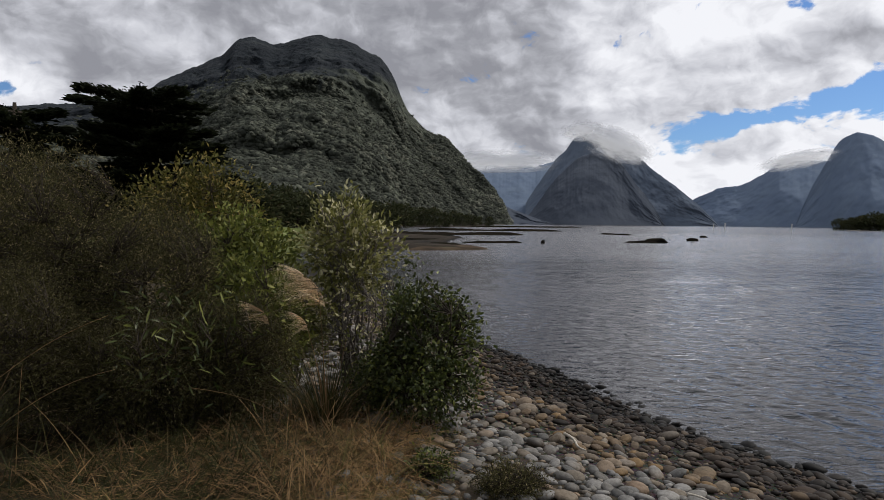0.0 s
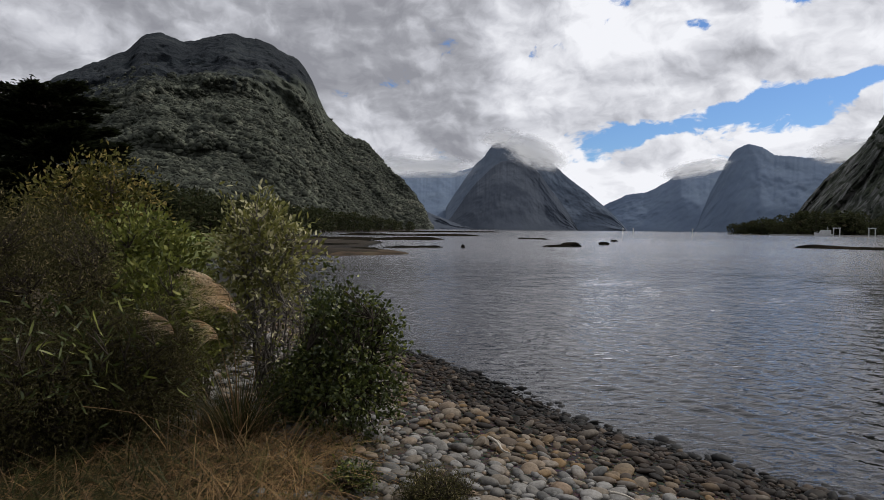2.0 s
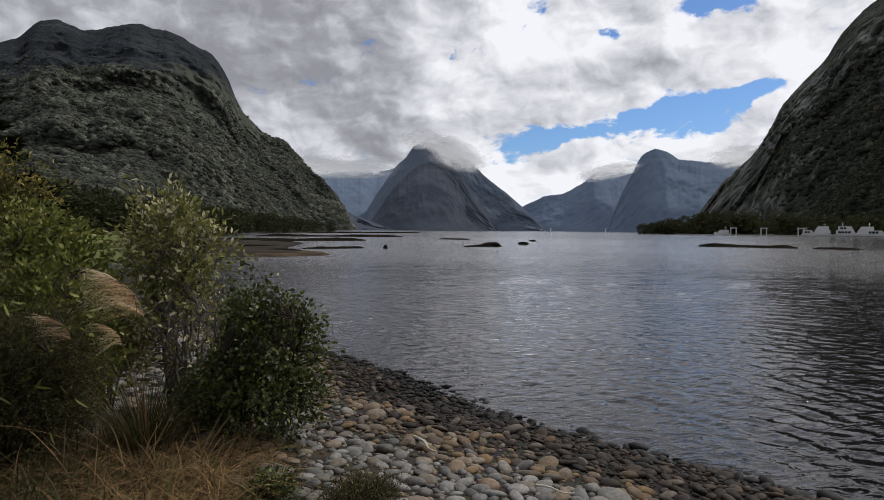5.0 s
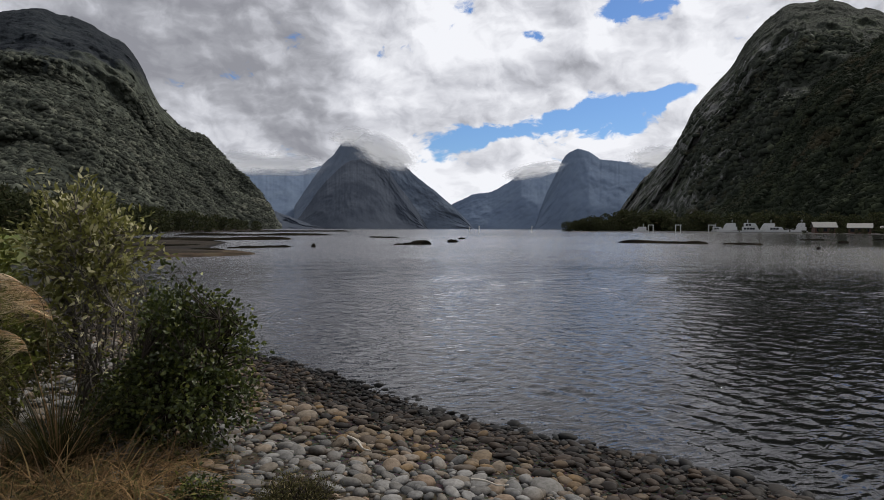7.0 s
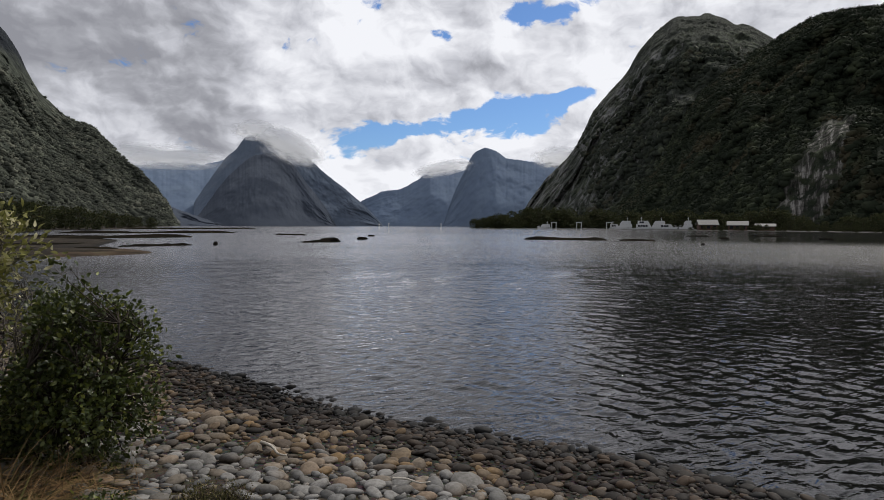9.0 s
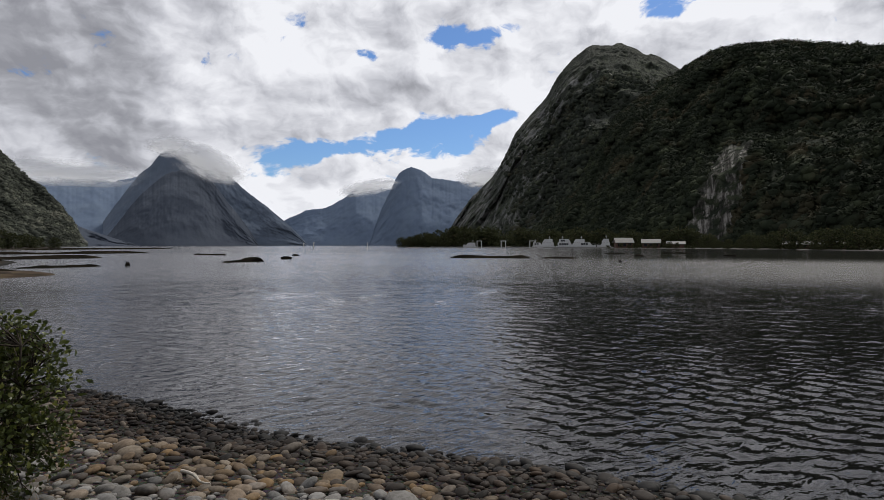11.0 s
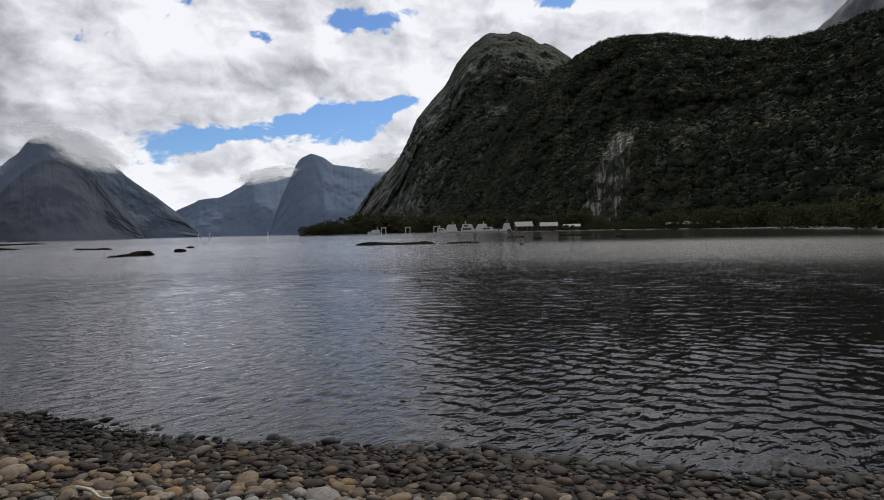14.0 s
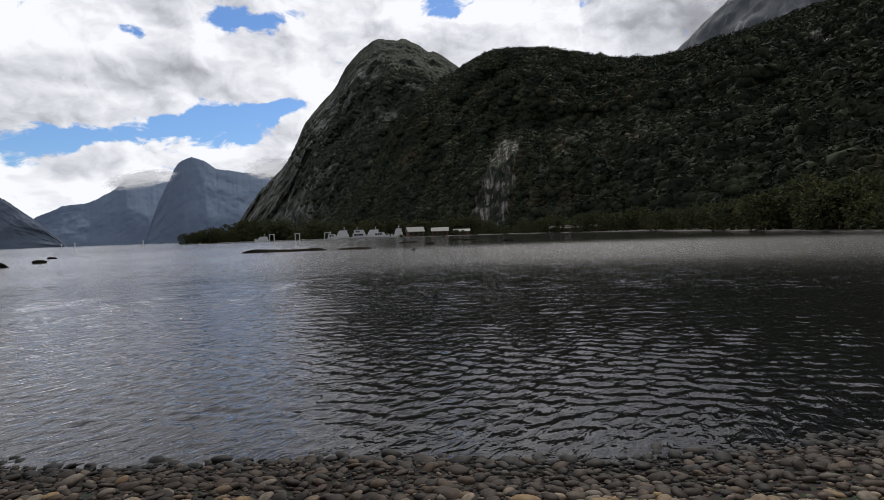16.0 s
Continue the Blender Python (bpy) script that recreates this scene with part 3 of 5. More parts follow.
massif("mountain_far_left", "distant ridge tinted blue with haze behind the sharp peak", MAT["far_hill_pale"],
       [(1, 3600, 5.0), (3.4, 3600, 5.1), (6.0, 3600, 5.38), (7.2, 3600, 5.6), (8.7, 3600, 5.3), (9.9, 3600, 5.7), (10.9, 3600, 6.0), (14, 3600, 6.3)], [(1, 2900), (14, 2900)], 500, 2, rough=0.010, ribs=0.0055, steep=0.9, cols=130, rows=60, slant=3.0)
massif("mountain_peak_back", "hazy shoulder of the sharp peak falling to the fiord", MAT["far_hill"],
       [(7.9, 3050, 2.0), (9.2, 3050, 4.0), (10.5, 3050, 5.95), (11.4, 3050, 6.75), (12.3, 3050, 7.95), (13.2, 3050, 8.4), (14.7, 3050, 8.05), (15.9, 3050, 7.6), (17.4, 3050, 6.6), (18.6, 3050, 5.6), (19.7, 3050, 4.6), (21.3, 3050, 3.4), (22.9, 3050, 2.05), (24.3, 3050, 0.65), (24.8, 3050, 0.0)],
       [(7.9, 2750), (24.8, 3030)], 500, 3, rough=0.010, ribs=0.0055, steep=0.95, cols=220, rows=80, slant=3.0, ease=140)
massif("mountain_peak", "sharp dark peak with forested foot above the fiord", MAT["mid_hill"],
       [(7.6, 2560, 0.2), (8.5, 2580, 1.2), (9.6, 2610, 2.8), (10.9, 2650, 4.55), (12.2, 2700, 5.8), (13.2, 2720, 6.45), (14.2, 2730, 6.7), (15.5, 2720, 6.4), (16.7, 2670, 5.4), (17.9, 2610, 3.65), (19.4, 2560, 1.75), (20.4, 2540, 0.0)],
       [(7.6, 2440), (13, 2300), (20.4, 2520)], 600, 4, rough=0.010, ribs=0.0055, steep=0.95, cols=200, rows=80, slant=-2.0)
massif("mountain_far_right", "far mountain across the fiord, tinted pale blue with haze", MAT["far_hill_pale"],
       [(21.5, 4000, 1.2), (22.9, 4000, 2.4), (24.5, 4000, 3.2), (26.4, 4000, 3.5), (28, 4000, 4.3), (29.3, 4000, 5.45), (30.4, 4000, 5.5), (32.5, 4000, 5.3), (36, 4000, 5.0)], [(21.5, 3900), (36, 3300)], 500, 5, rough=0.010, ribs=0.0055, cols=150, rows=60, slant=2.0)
massif("mountain_round", "round-topped mountain in the distance, tinted blue with haze", MAT["far_hill_pale"],
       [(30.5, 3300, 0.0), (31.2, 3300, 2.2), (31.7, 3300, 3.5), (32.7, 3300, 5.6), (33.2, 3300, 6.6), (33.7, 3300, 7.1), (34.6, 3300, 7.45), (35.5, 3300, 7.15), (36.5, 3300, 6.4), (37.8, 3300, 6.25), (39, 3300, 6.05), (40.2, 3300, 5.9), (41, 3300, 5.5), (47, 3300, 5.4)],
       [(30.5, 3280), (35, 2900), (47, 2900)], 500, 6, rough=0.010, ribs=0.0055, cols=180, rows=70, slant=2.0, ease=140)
massif("mountain_snow", "far peak with a snowfield below the cloud", MAT["snow_peak"], [(38.5, 4300, 5.6), (40.7, 4300, 6.1), (42.6, 4300, 7.0), (45, 4300, 7.6), (50, 4300, 8)], [(38.5, 3900), (50, 3900)], 300, 7, rough=0.03, cols=80)
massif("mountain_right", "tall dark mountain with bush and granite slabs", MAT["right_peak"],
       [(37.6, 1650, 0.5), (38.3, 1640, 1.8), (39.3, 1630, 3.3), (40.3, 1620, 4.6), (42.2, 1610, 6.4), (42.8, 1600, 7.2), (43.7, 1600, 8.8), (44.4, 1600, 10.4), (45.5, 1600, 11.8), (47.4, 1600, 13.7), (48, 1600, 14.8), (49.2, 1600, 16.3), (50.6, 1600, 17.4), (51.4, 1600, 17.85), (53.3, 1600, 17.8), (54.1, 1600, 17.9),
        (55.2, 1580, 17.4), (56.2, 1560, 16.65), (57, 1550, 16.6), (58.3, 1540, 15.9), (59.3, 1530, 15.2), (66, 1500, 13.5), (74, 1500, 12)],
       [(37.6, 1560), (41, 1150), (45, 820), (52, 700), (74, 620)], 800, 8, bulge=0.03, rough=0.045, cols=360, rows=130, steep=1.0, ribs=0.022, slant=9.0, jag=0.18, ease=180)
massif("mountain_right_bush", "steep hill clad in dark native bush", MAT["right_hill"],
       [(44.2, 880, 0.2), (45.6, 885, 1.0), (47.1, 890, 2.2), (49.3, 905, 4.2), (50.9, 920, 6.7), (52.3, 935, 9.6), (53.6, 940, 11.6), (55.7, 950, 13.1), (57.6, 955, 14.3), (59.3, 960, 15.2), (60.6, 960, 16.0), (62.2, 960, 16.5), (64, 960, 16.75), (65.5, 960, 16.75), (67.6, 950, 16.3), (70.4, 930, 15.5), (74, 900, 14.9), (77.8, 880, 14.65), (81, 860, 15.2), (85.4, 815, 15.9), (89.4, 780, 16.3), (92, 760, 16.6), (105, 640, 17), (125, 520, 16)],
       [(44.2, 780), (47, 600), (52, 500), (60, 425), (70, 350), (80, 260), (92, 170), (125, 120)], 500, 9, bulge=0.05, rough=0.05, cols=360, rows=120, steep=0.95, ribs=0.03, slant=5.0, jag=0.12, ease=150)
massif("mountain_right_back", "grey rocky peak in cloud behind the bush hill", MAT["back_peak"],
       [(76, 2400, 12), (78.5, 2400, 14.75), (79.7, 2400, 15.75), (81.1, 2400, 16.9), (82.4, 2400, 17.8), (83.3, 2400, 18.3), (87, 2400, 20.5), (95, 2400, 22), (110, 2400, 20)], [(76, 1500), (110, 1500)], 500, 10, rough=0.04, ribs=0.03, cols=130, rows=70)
massif("mountain_behind", "bush-clad hills behind the shore", MAT["right_hill"],
       [(125, 520, 15), (150, 700, 16), (180, 800, 14), (220, 800, 13), (260, 1000, 12), (298, 1500, 4)], [(125, 150), (160, 250), (220, 300), (298, 500)], 400, 11, rough=0.04, cols=120, rows=30)

# ---- plant helpers ----
rng = np.random.default_rng(7)


def unit(v):
    return v / np.maximum(np.linalg.norm(v, axis=-1, keepdims=True), 1e-9)


def leaves_mesh(name, at, way, length, width, mat, fine=False, fold=0.25):
    """One small leaf at each place, along its way. fine: six corners each, else four."""
    n = len(at)
    side = unit(np.cross(way, unit(rng.normal(size=(n, 3)))))
    nrm = np.cross(side, way)
    L = (length * rng.uniform(0.65, 1.25, n))[:, None]
    W = (width * rng.uniform(0.7, 1.2, n))[:, None]
    if fine:
        v = np.stack([at, at + way * L * 0.35 - side * W * 0.5 + nrm * W * fold, at + way * L * 0.35 + side * W * 0.5 + nrm * W * fold,
                      at + way * L * 0.72 - side * W * 0.42 + nrm * W * fold * 0.6, at + way * L * 0.72 + side * W * 0.42 + nrm * W * fold * 0.6, at + way * L - nrm * W * 0.3], 1).reshape(-1, 3)
        k = 6 * np.arange(n)[:, None]
        faces = (k + [0, 2, 1]).tolist() + (k + [1, 2, 4, 3]).tolist() + (k + [3, 4, 5]).tolist()
    else:
        v = np.stack([at, at + way * L * 0.45 - side * W * 0.5 + nrm * W * fold, at + way * L, at + way * L * 0.45 + side * W * 0.5 + nrm * W * fold], 1).reshape(-1, 3)
        faces = (4 * np.arange(n)[:, None] + [0, 3, 2, 1]).tolist()
    return mesh_of(name, v, faces, mat, fine)


def tubes_mesh(name, lines, mat, sides=5):
    """Tapered round stems along polylines: each a list of (x, y, z, radius)."""
    verts, faces, k = [], [], 0
    ring = np.linspace(0, 2 * math.pi, sides, endpoint=False)
    for line in lines:
        line = np.asarray(line, float)
        p, r = line[:, :3], line[:, 3]
        t = unit(np.gradient(p, axis=0))
        a = unit(np.cross(t, (0.31, 0.9, 0.27)))
        b = np.cross(t, a)
        v = p[:, None] + r[:, None, None] * (np.cos(ring)[None, :, None] * a[:, None] + np.sin(ring)[None, :, None] * b[:, None])
        verts.append(v.reshape(-1, 3))
        faces += (grid_faces(len(p), sides, True) + k).tolist()
        faces.append([k + (len(p) - 1) * sides + i for i in range(sides)])
        k += len(p) * sides
    return mesh_of(name, np.concatenate(verts), faces, mat)


def blades_mesh(name, at, way, length, width, bend, mat, levels=4):
    """Grass blades: roots, first directions, lengths, widths and how far each droops."""
    n = len(at)
    flat = unit(np.cross(way, (0, 0, 1)) + 1e-4)
    rows = []
    for j in range(levels + 1):
        s = j / levels
        c = at + way * (length * s)[:, None] + np.c_[np.zeros(n), np.zeros(n), -bend * length * s * s] + unit(np.c_[way[:, :2], np.zeros(n)]) * (bend * length * 0.55 * s * s)[:, None]
        w = (width * (1 - s) ** 0.7 * 0.5)[:, None] + 0.0004
        rows += [c - flat * w, c + flat * w]
    v = np.stack(rows, 1).reshape(-1, 3)
    k = (2 * (levels + 1)) * np.arange(n)[:, None]
    faces = np.concatenate([k + [2 * j, 2 * j + 1, 2 * j + 3, 2 * j + 2] for j in range(levels)])
    return mesh_of(name, v, faces, mat)


def on_ground(x, y):
    return float(ground_height([(x, y)])[0])


def shrub(name, label, x, y, height, wide, deep, stems, twigs, per_twig, leaf, mats, bottom=0.15, lumps=0.35, lean=(0, 0), fine=False, category="shrub", spread=0.09, droop=0.2, z=None, taper=0.0):
    """A shrub of so many stems; its crown begins at bottom (share of the height) and fills an uneven egg of wide by deep metres."""
    top = thing(name, label, category, (x, y, on_ground(x, y) - 0.02 if z is None else z))
    seed = rng.uniform(0, 50, 3)
    c = np.array([lean[0], lean[1], height * (bottom + 1) / 2])
    axes = np.array([wide / 2, deep / 2, height * (1 - bottom) / 2])
    d = unit(rng.normal(size=(twigs, 3)))
    lump = np.array([fbm(Vector(q * 1.6 + seed), 3) for q in d])
    reach = rng.uniform(0.12, 1.0, twigs) ** 0.42 * (1 + lumps * 1.7 * lump)
    tips = c + d * axes * reach[:, None]
    tips[:, 2] = np.maximum(tips[:, 2], 0.03)
    tips[:, :2] = lean + (tips[:, :2] - lean) * (1 - taper * np.clip(tips[:, 2:] / height, 0, 1))
    lines, joints = [], []
    for i in range(stems):
        a = 2 * math.pi * (i + rng.uniform(-0.3, 0.3)) / stems
        end = c + np.array([math.cos(a) * axes[0] * 0.6, math.sin(a) * axes[1] * 0.6, axes[2] * rng.uniform(0.1, 0.6)])
        s = np.linspace(0, 1, 9)[:, None]
        root = np.array([math.cos(a), math.sin(a), 0]) * 0.05 * wide
        kink = rng.normal(size=(9, 3)) * 0.022 * height * s
        line = root * (1 - s) + end * s + np.c_[np.zeros((9, 2)), 0.08 * height * np.sin(math.pi * s)] + kink
        r = np.linspace(1, 0.3, 9) * 0.011 * height ** 0.7 * rng.uniform(0.7, 1.3)
        lines.append(np.c_[line, r])
        joints.append(line[3:])
        part("stem", tubes_mesh("stem", [lines[-1]], mats[1]), top)
    joints = np.concatenate(joints)
    some = []
    for t in tips:
        q = joints[np.argmin(((joints - t) ** 2).sum(1) + 0.6 * np.maximum(joints[:, 2] - t[2] + 0.1, 0))]
        m = (q + t) / 2 + rng.normal(size=3) * 0.03
        some.append([(*q, 0.0052), (*m, 0.0036), (*t, 0.0016)])
    part("branching", tubes_mesh("branching", some, mats[1], 3), top)
    at = np.repeat(tips, per_twig, 0) + rng.normal(size=(twigs * per_twig, 3)) * spread
    at[:, 2] = np.maximum(at[:, 2], 0.01)
    way = unit(np.repeat(d, per_twig, 0) * 0.7 + rng.normal(size=at.shape) * 0.75 + [0, 0, 0.35 - droop])
    part("foliage", leaves_mesh("foliage", at, way, leaf[0], leaf[1], mats[0], fine), top)
    return top


def tree(name, label, height, wide, leaf, mats, seed, clumps=26, per=60, flat=0.55, trunk=0.35, category="tree"):
    """A tree: tapered trunk, limbs, and a crown of leafy clumps with gaps."""
    top = thing(name, label, category)
    r = np.random.default_rng(seed)
    zs = np.linspace(0, height * 0.8, 8)
    sway = np.cumsum(r.normal(size=(8, 2)) * 0.018 * height, 0)
    trunk_line = np.c_[sway, zs, np.linspace(1, 0.25, 8) * 0.028 * height]
    part("trunk", tubes_mesh("trunk", [trunk_line], mats[1], 7), top)
    limbs, at, way = [], [], []
    for i in range(clumps):
        v = (i + r.uniform()) / clumps
        a = i * 2.4 + r.uniform(-0.5, 0.5)
        z = height * (trunk + (1 - trunk) * v * 0.97)
        reach = wide / 2 * math.sin(math.pi * min(0.98, 0.22 + 0.72 * v)) ** 0.7 * r.uniform(0.55, 1.05)
        base = trunk_line[np.argmin(abs(zs - z * 0.75)), :3]
        tip = np.array([math.cos(a) * reach, math.sin(a) * reach, z])
        limbs.append([(*base, 0.010 * height), (*((base + tip) / 2 + (0, 0, 0.02 * height)), 0.006 * height), (*tip, 0.002 * height)])
        size = wide * r.uniform(0.13, 0.22)
        k = int(per * r.uniform(0.7, 1.3))
        d = unit(r.normal(size=(k, 3)))
        at.append(tip + d * (r.uniform(0.3, 1, (k, 1)) ** 0.5) * size * [1, 1, flat])
        way.append(unit(d * [1, 1, 0.5] + r.normal(size=(k, 3)) * 0.5 + [0, 0, 0.15]))
    part("branching", tubes_mesh("branching", limbs, mats[1], 4), top)
    part("crown", leaves_mesh("crown", np.concatenate(at), np.concatenate(way), leaf[0], leaf[1], mats[0]), top)
    return top


def plants(name, dark, light, tip=None, share=0.2, rough=0.55, spec=0.3, through_light=0.3):
    """Leaves: a glossy face, and light that shines through."""
    m = material(name, leaf_look(dark, light, tip, share), rough, spec)
    n = Nodes(m.node_tree)
    b = m.node_tree.nodes["Principled BSDF"]
    o = m.node_tree.nodes["Material Output"]
    thin = n.add("ShaderNodeBsdfTranslucent", Color=b.inputs["Base Color"].links[0].from_socket)
    both = n.add("ShaderNodeMixShader", Fac=through_light, i1=b.outputs[0], i2=thin.outputs[0])
    n.put(o, "Surface", both.outputs[0])
    return m


BARK = material("grey_bark", lambda n, p: n.ramp(n.noise(p, 40, 5), [(0.3, (0.05, 0.044, 0.038)), (0.7, (0.19, 0.17, 0.15))]), 0.9, 0.1)
DARK_BARK = material("dark_bark", lambda n, p: n.ramp(n.noise(p, 30, 5), [(0.3, (0.02, 0.016, 0.013)), (0.7, (0.055, 0.045, 0.035))]), 0.9, 0.1)
GLOSSY = plants("glossy_leaf", (0.026, 0.037, 0.010), (0.089, 0.110, 0.023), (0.193, 0.209, 0.049), 0.12, 0.45, 0.4)
PALE = plants("pale_backed_leaf", (0.080, 0.084, 0.024), (0.34, 0.33, 0.10), (0.60, 0.56, 0.34), 0.2, 0.55, 0.2)
BRIGHT = plants("bright_leaf", (0.062, 0.078, 0.018), (0.205, 0.22, 0.043), (0.33, 0.33, 0.10), 0.1, 0.55, 0.2)
OLIVE = plants("olive_needle_leaf", (0.030, 0.030, 0.013), (0.135, 0.122, 0.050), (0.30, 0.245, 0.135), 0.1, 0.75, 0.1)
# brownish olive leaf with the low bushes' own shade put into the colour
SHADED_OLIVE = plants("shaded_needle_leaf", (0.034, 0.032, 0.014), (0.105, 0.094, 0.038), (0.15, 0.13, 0.07), 0.1, 0.75, 0.1)
YELLOWED = plants("yellowed_leaf", (0.054, 0.056, 0.013), (0.180, 0.165, 0.036), (0.342, 0.264, 0.083), 0.2, 0.6, 0.2)
CONIFER = plants("dark_conifer", (0.006, 0.009, 0.004), (0.018, 0.022, 0.009), None, 0.1, 0.8, 0.1)
WOODS = plants("bush_leaf", (0.019, 0.024, 0.011), (0.072, 0.080, 0.035), (0.10, 0.085, 0.045), 0.07, 0.8, 0.1)
STRAW = plants("dry_straw", (0.050, 0.028, 0.011), (0.50, 0.32, 0.155), (0.115, 0.105, 0.034), 0.2, 0.7, 0.2)
# this grass colour is lowered to carry the shade under the bushes
GREEN_GRASS = plants("shaded_rank_grass", (0.016, 0.018, 0.005), (0.055, 0.056, 0.017), (0.17, 0.105, 0.055), 0.2, 0.6, 0.2)
PLUME = plants("feathery_plume", (0.78, 0.62, 0.42), (0.92, 0.82, 0.64), None, 0.1, 0.8, 0.1, 0.5)

# ---- the shrubs beside the beach ----
shrub("round_shrub", "dense round shrub with small dark glossy leaves on the cobbles", -0.13, 4.42, 1.16, 1.06, 1.0, 7, 560, 13, (0.038, 0.021), (GLOSSY, DARK_BARK), bottom=0.02, lumps=0.6, lean=(0.02, 0), spread=0.04, taper=0.5, fine=True)
shrub("round_shrub", "low dark glossy shrub crouching at the grass edge", -0.45, 4.6, 0.48, 0.5, 0.5, 6, 240, 10, (0.034, 0.02), (GLOSSY, DARK_BARK), bottom=0.02, lumps=0.25, spread=0.045, fine=True)
shrub("tall_shrub", "open shrub with bare grey stems and pale upturned leaves", -0.82, 5.3, 1.80, 0.74, 0.7, 9, 330, 10, (0.062, 0.021), (PALE, BARK), bottom=0.46, lumps=0.6, lean=(0.0, 0), fine=True, spread=0.05, droop=-0.1)
shrub("twiggy_shrub", "tangle of bare grey twigs with few leaves", -0.66, 5.15, 1.20, 1.0, 0.7, 14, 420, 2, (0.05, 0.018), (PALE, BARK), bottom=0.1, lumps=0.3, fine=True, spread=0.04)
shrub("leafy_shrub", "sprawling shrub with pale green lance-shaped leaves", -1.3, 5.2, 1.06, 0.75, 0.7, 7, 280, 10, (0.06, 0.019), (PALE, BARK), bottom=0.25, lumps=0.3, fine=True, spread=0.05)
shrub("green_shrub", "bright green leafy shrub among the dark bushes", -1.95, 5.6, 1.56, 1.15, 1.0, 7, 600, 13, (0.06, 0.026), (BRIGHT, DARK_BARK), bottom=0.12, lumps=0.28, fine=True, spread=0.06)
shrub("green_shrub", "leafy green shrub half hidden in the tea tree", -1.5, 4.75, 1.15, 0.8, 0.7, 7, 320, 12, (0.07, 0.022), (BRIGHT, DARK_BARK), bottom=0.1, lumps=0.3, fine=True, spread=0.06)
shrub("yellow_shrub", "yellowish green shrub rising behind the tea tree", -3.95, 9.6, 2.35, 2.1, 1.6, 6, 620, 12, (0.09, 0.042), (YELLOWED, DARK_BARK), bottom=0.1, lumps=0.3, spread=0.12)
shrub("lance_shrub", "sprawling shrub with slender drooping green leaves", -1.72, 3.95, 1.02, 1.15, 0.8, 7, 75, 8, (0.095, 0.014), (GLOSSY, DARK_BARK), bottom=0.3, lumps=0.6, fine=True, spread=0.07, droop=0.5)
TEA = dict(bottom=0.03, spread=0.055)
shrub("tea_tree_bush", "tall olive tea tree bush of fine needle leaves", -3.2, 4.6, 2.02, 1.75, 1.3, 8, 1500, 36, (0.028, 0.0078), (OLIVE, DARK_BARK), lumps=0.2, **TEA)
shrub("tea_tree_bush", "olive tea tree bush with feathery tips beside the grass", -2.2, 4.6, 1.58, 1.25, 1.1, 8, 1250, 36, (0.027, 0.0078), (OLIVE, DARK_BARK), lumps=0.22, **TEA)
shrub("tea_tree_bush", "low brownish tea tree bush in the shade", -1.5, 4.2, 0.95, 0.95, 0.8, 7, 700, 38, (0.026, 0.0075), (SHADED_OLIVE, DARK_BARK), lumps=0.25, **TEA)
shrub("tea_tree_bush", "dark tea tree bush at the edge of the track", -2.8, 3.7, 1.15, 1.2, 0.9, 7, 800, 38, (0.026, 0.0075), (SHADED_OLIVE, DARK_BARK), lumps=0.25, **TEA)
shrub("tea_tree_bush", "shaded tea tree bush low under its neighbours", -2.0, 3.85, 0.85, 0.95, 0.7, 7, 600, 38, (0.026, 0.0075), (SHADED_OLIVE, DARK_BARK), lumps=0.25, **TEA)
shrub("tea_tree_bush", "wide olive tea tree bush with pale seed heads", -4.3, 5.6, 2.25, 2.2, 1.5, 8, 1250, 36, (0.032, 0.009), (OLIVE, DARK_BARK), lumps=0.22, **TEA)
shrub("heath_shrub", "small twiggy heath cushion at the foot of the bank", 0.40, 3.30, 0.17, 0.42, 0.3, 9, 420, 14, (0.018, 0.006), (OLIVE, DARK_BARK), bottom=0.02, spread=0.025)
shrub("seedling_shrub", "small leafy green seedling among the gravel", -0.05, 3.42, 0.20, 0.22, 0.2, 5, 80, 10, (0.028, 0.012), (GLOSSY, DARK_BARK), bottom=0.1, fine=True, spread=0.025)


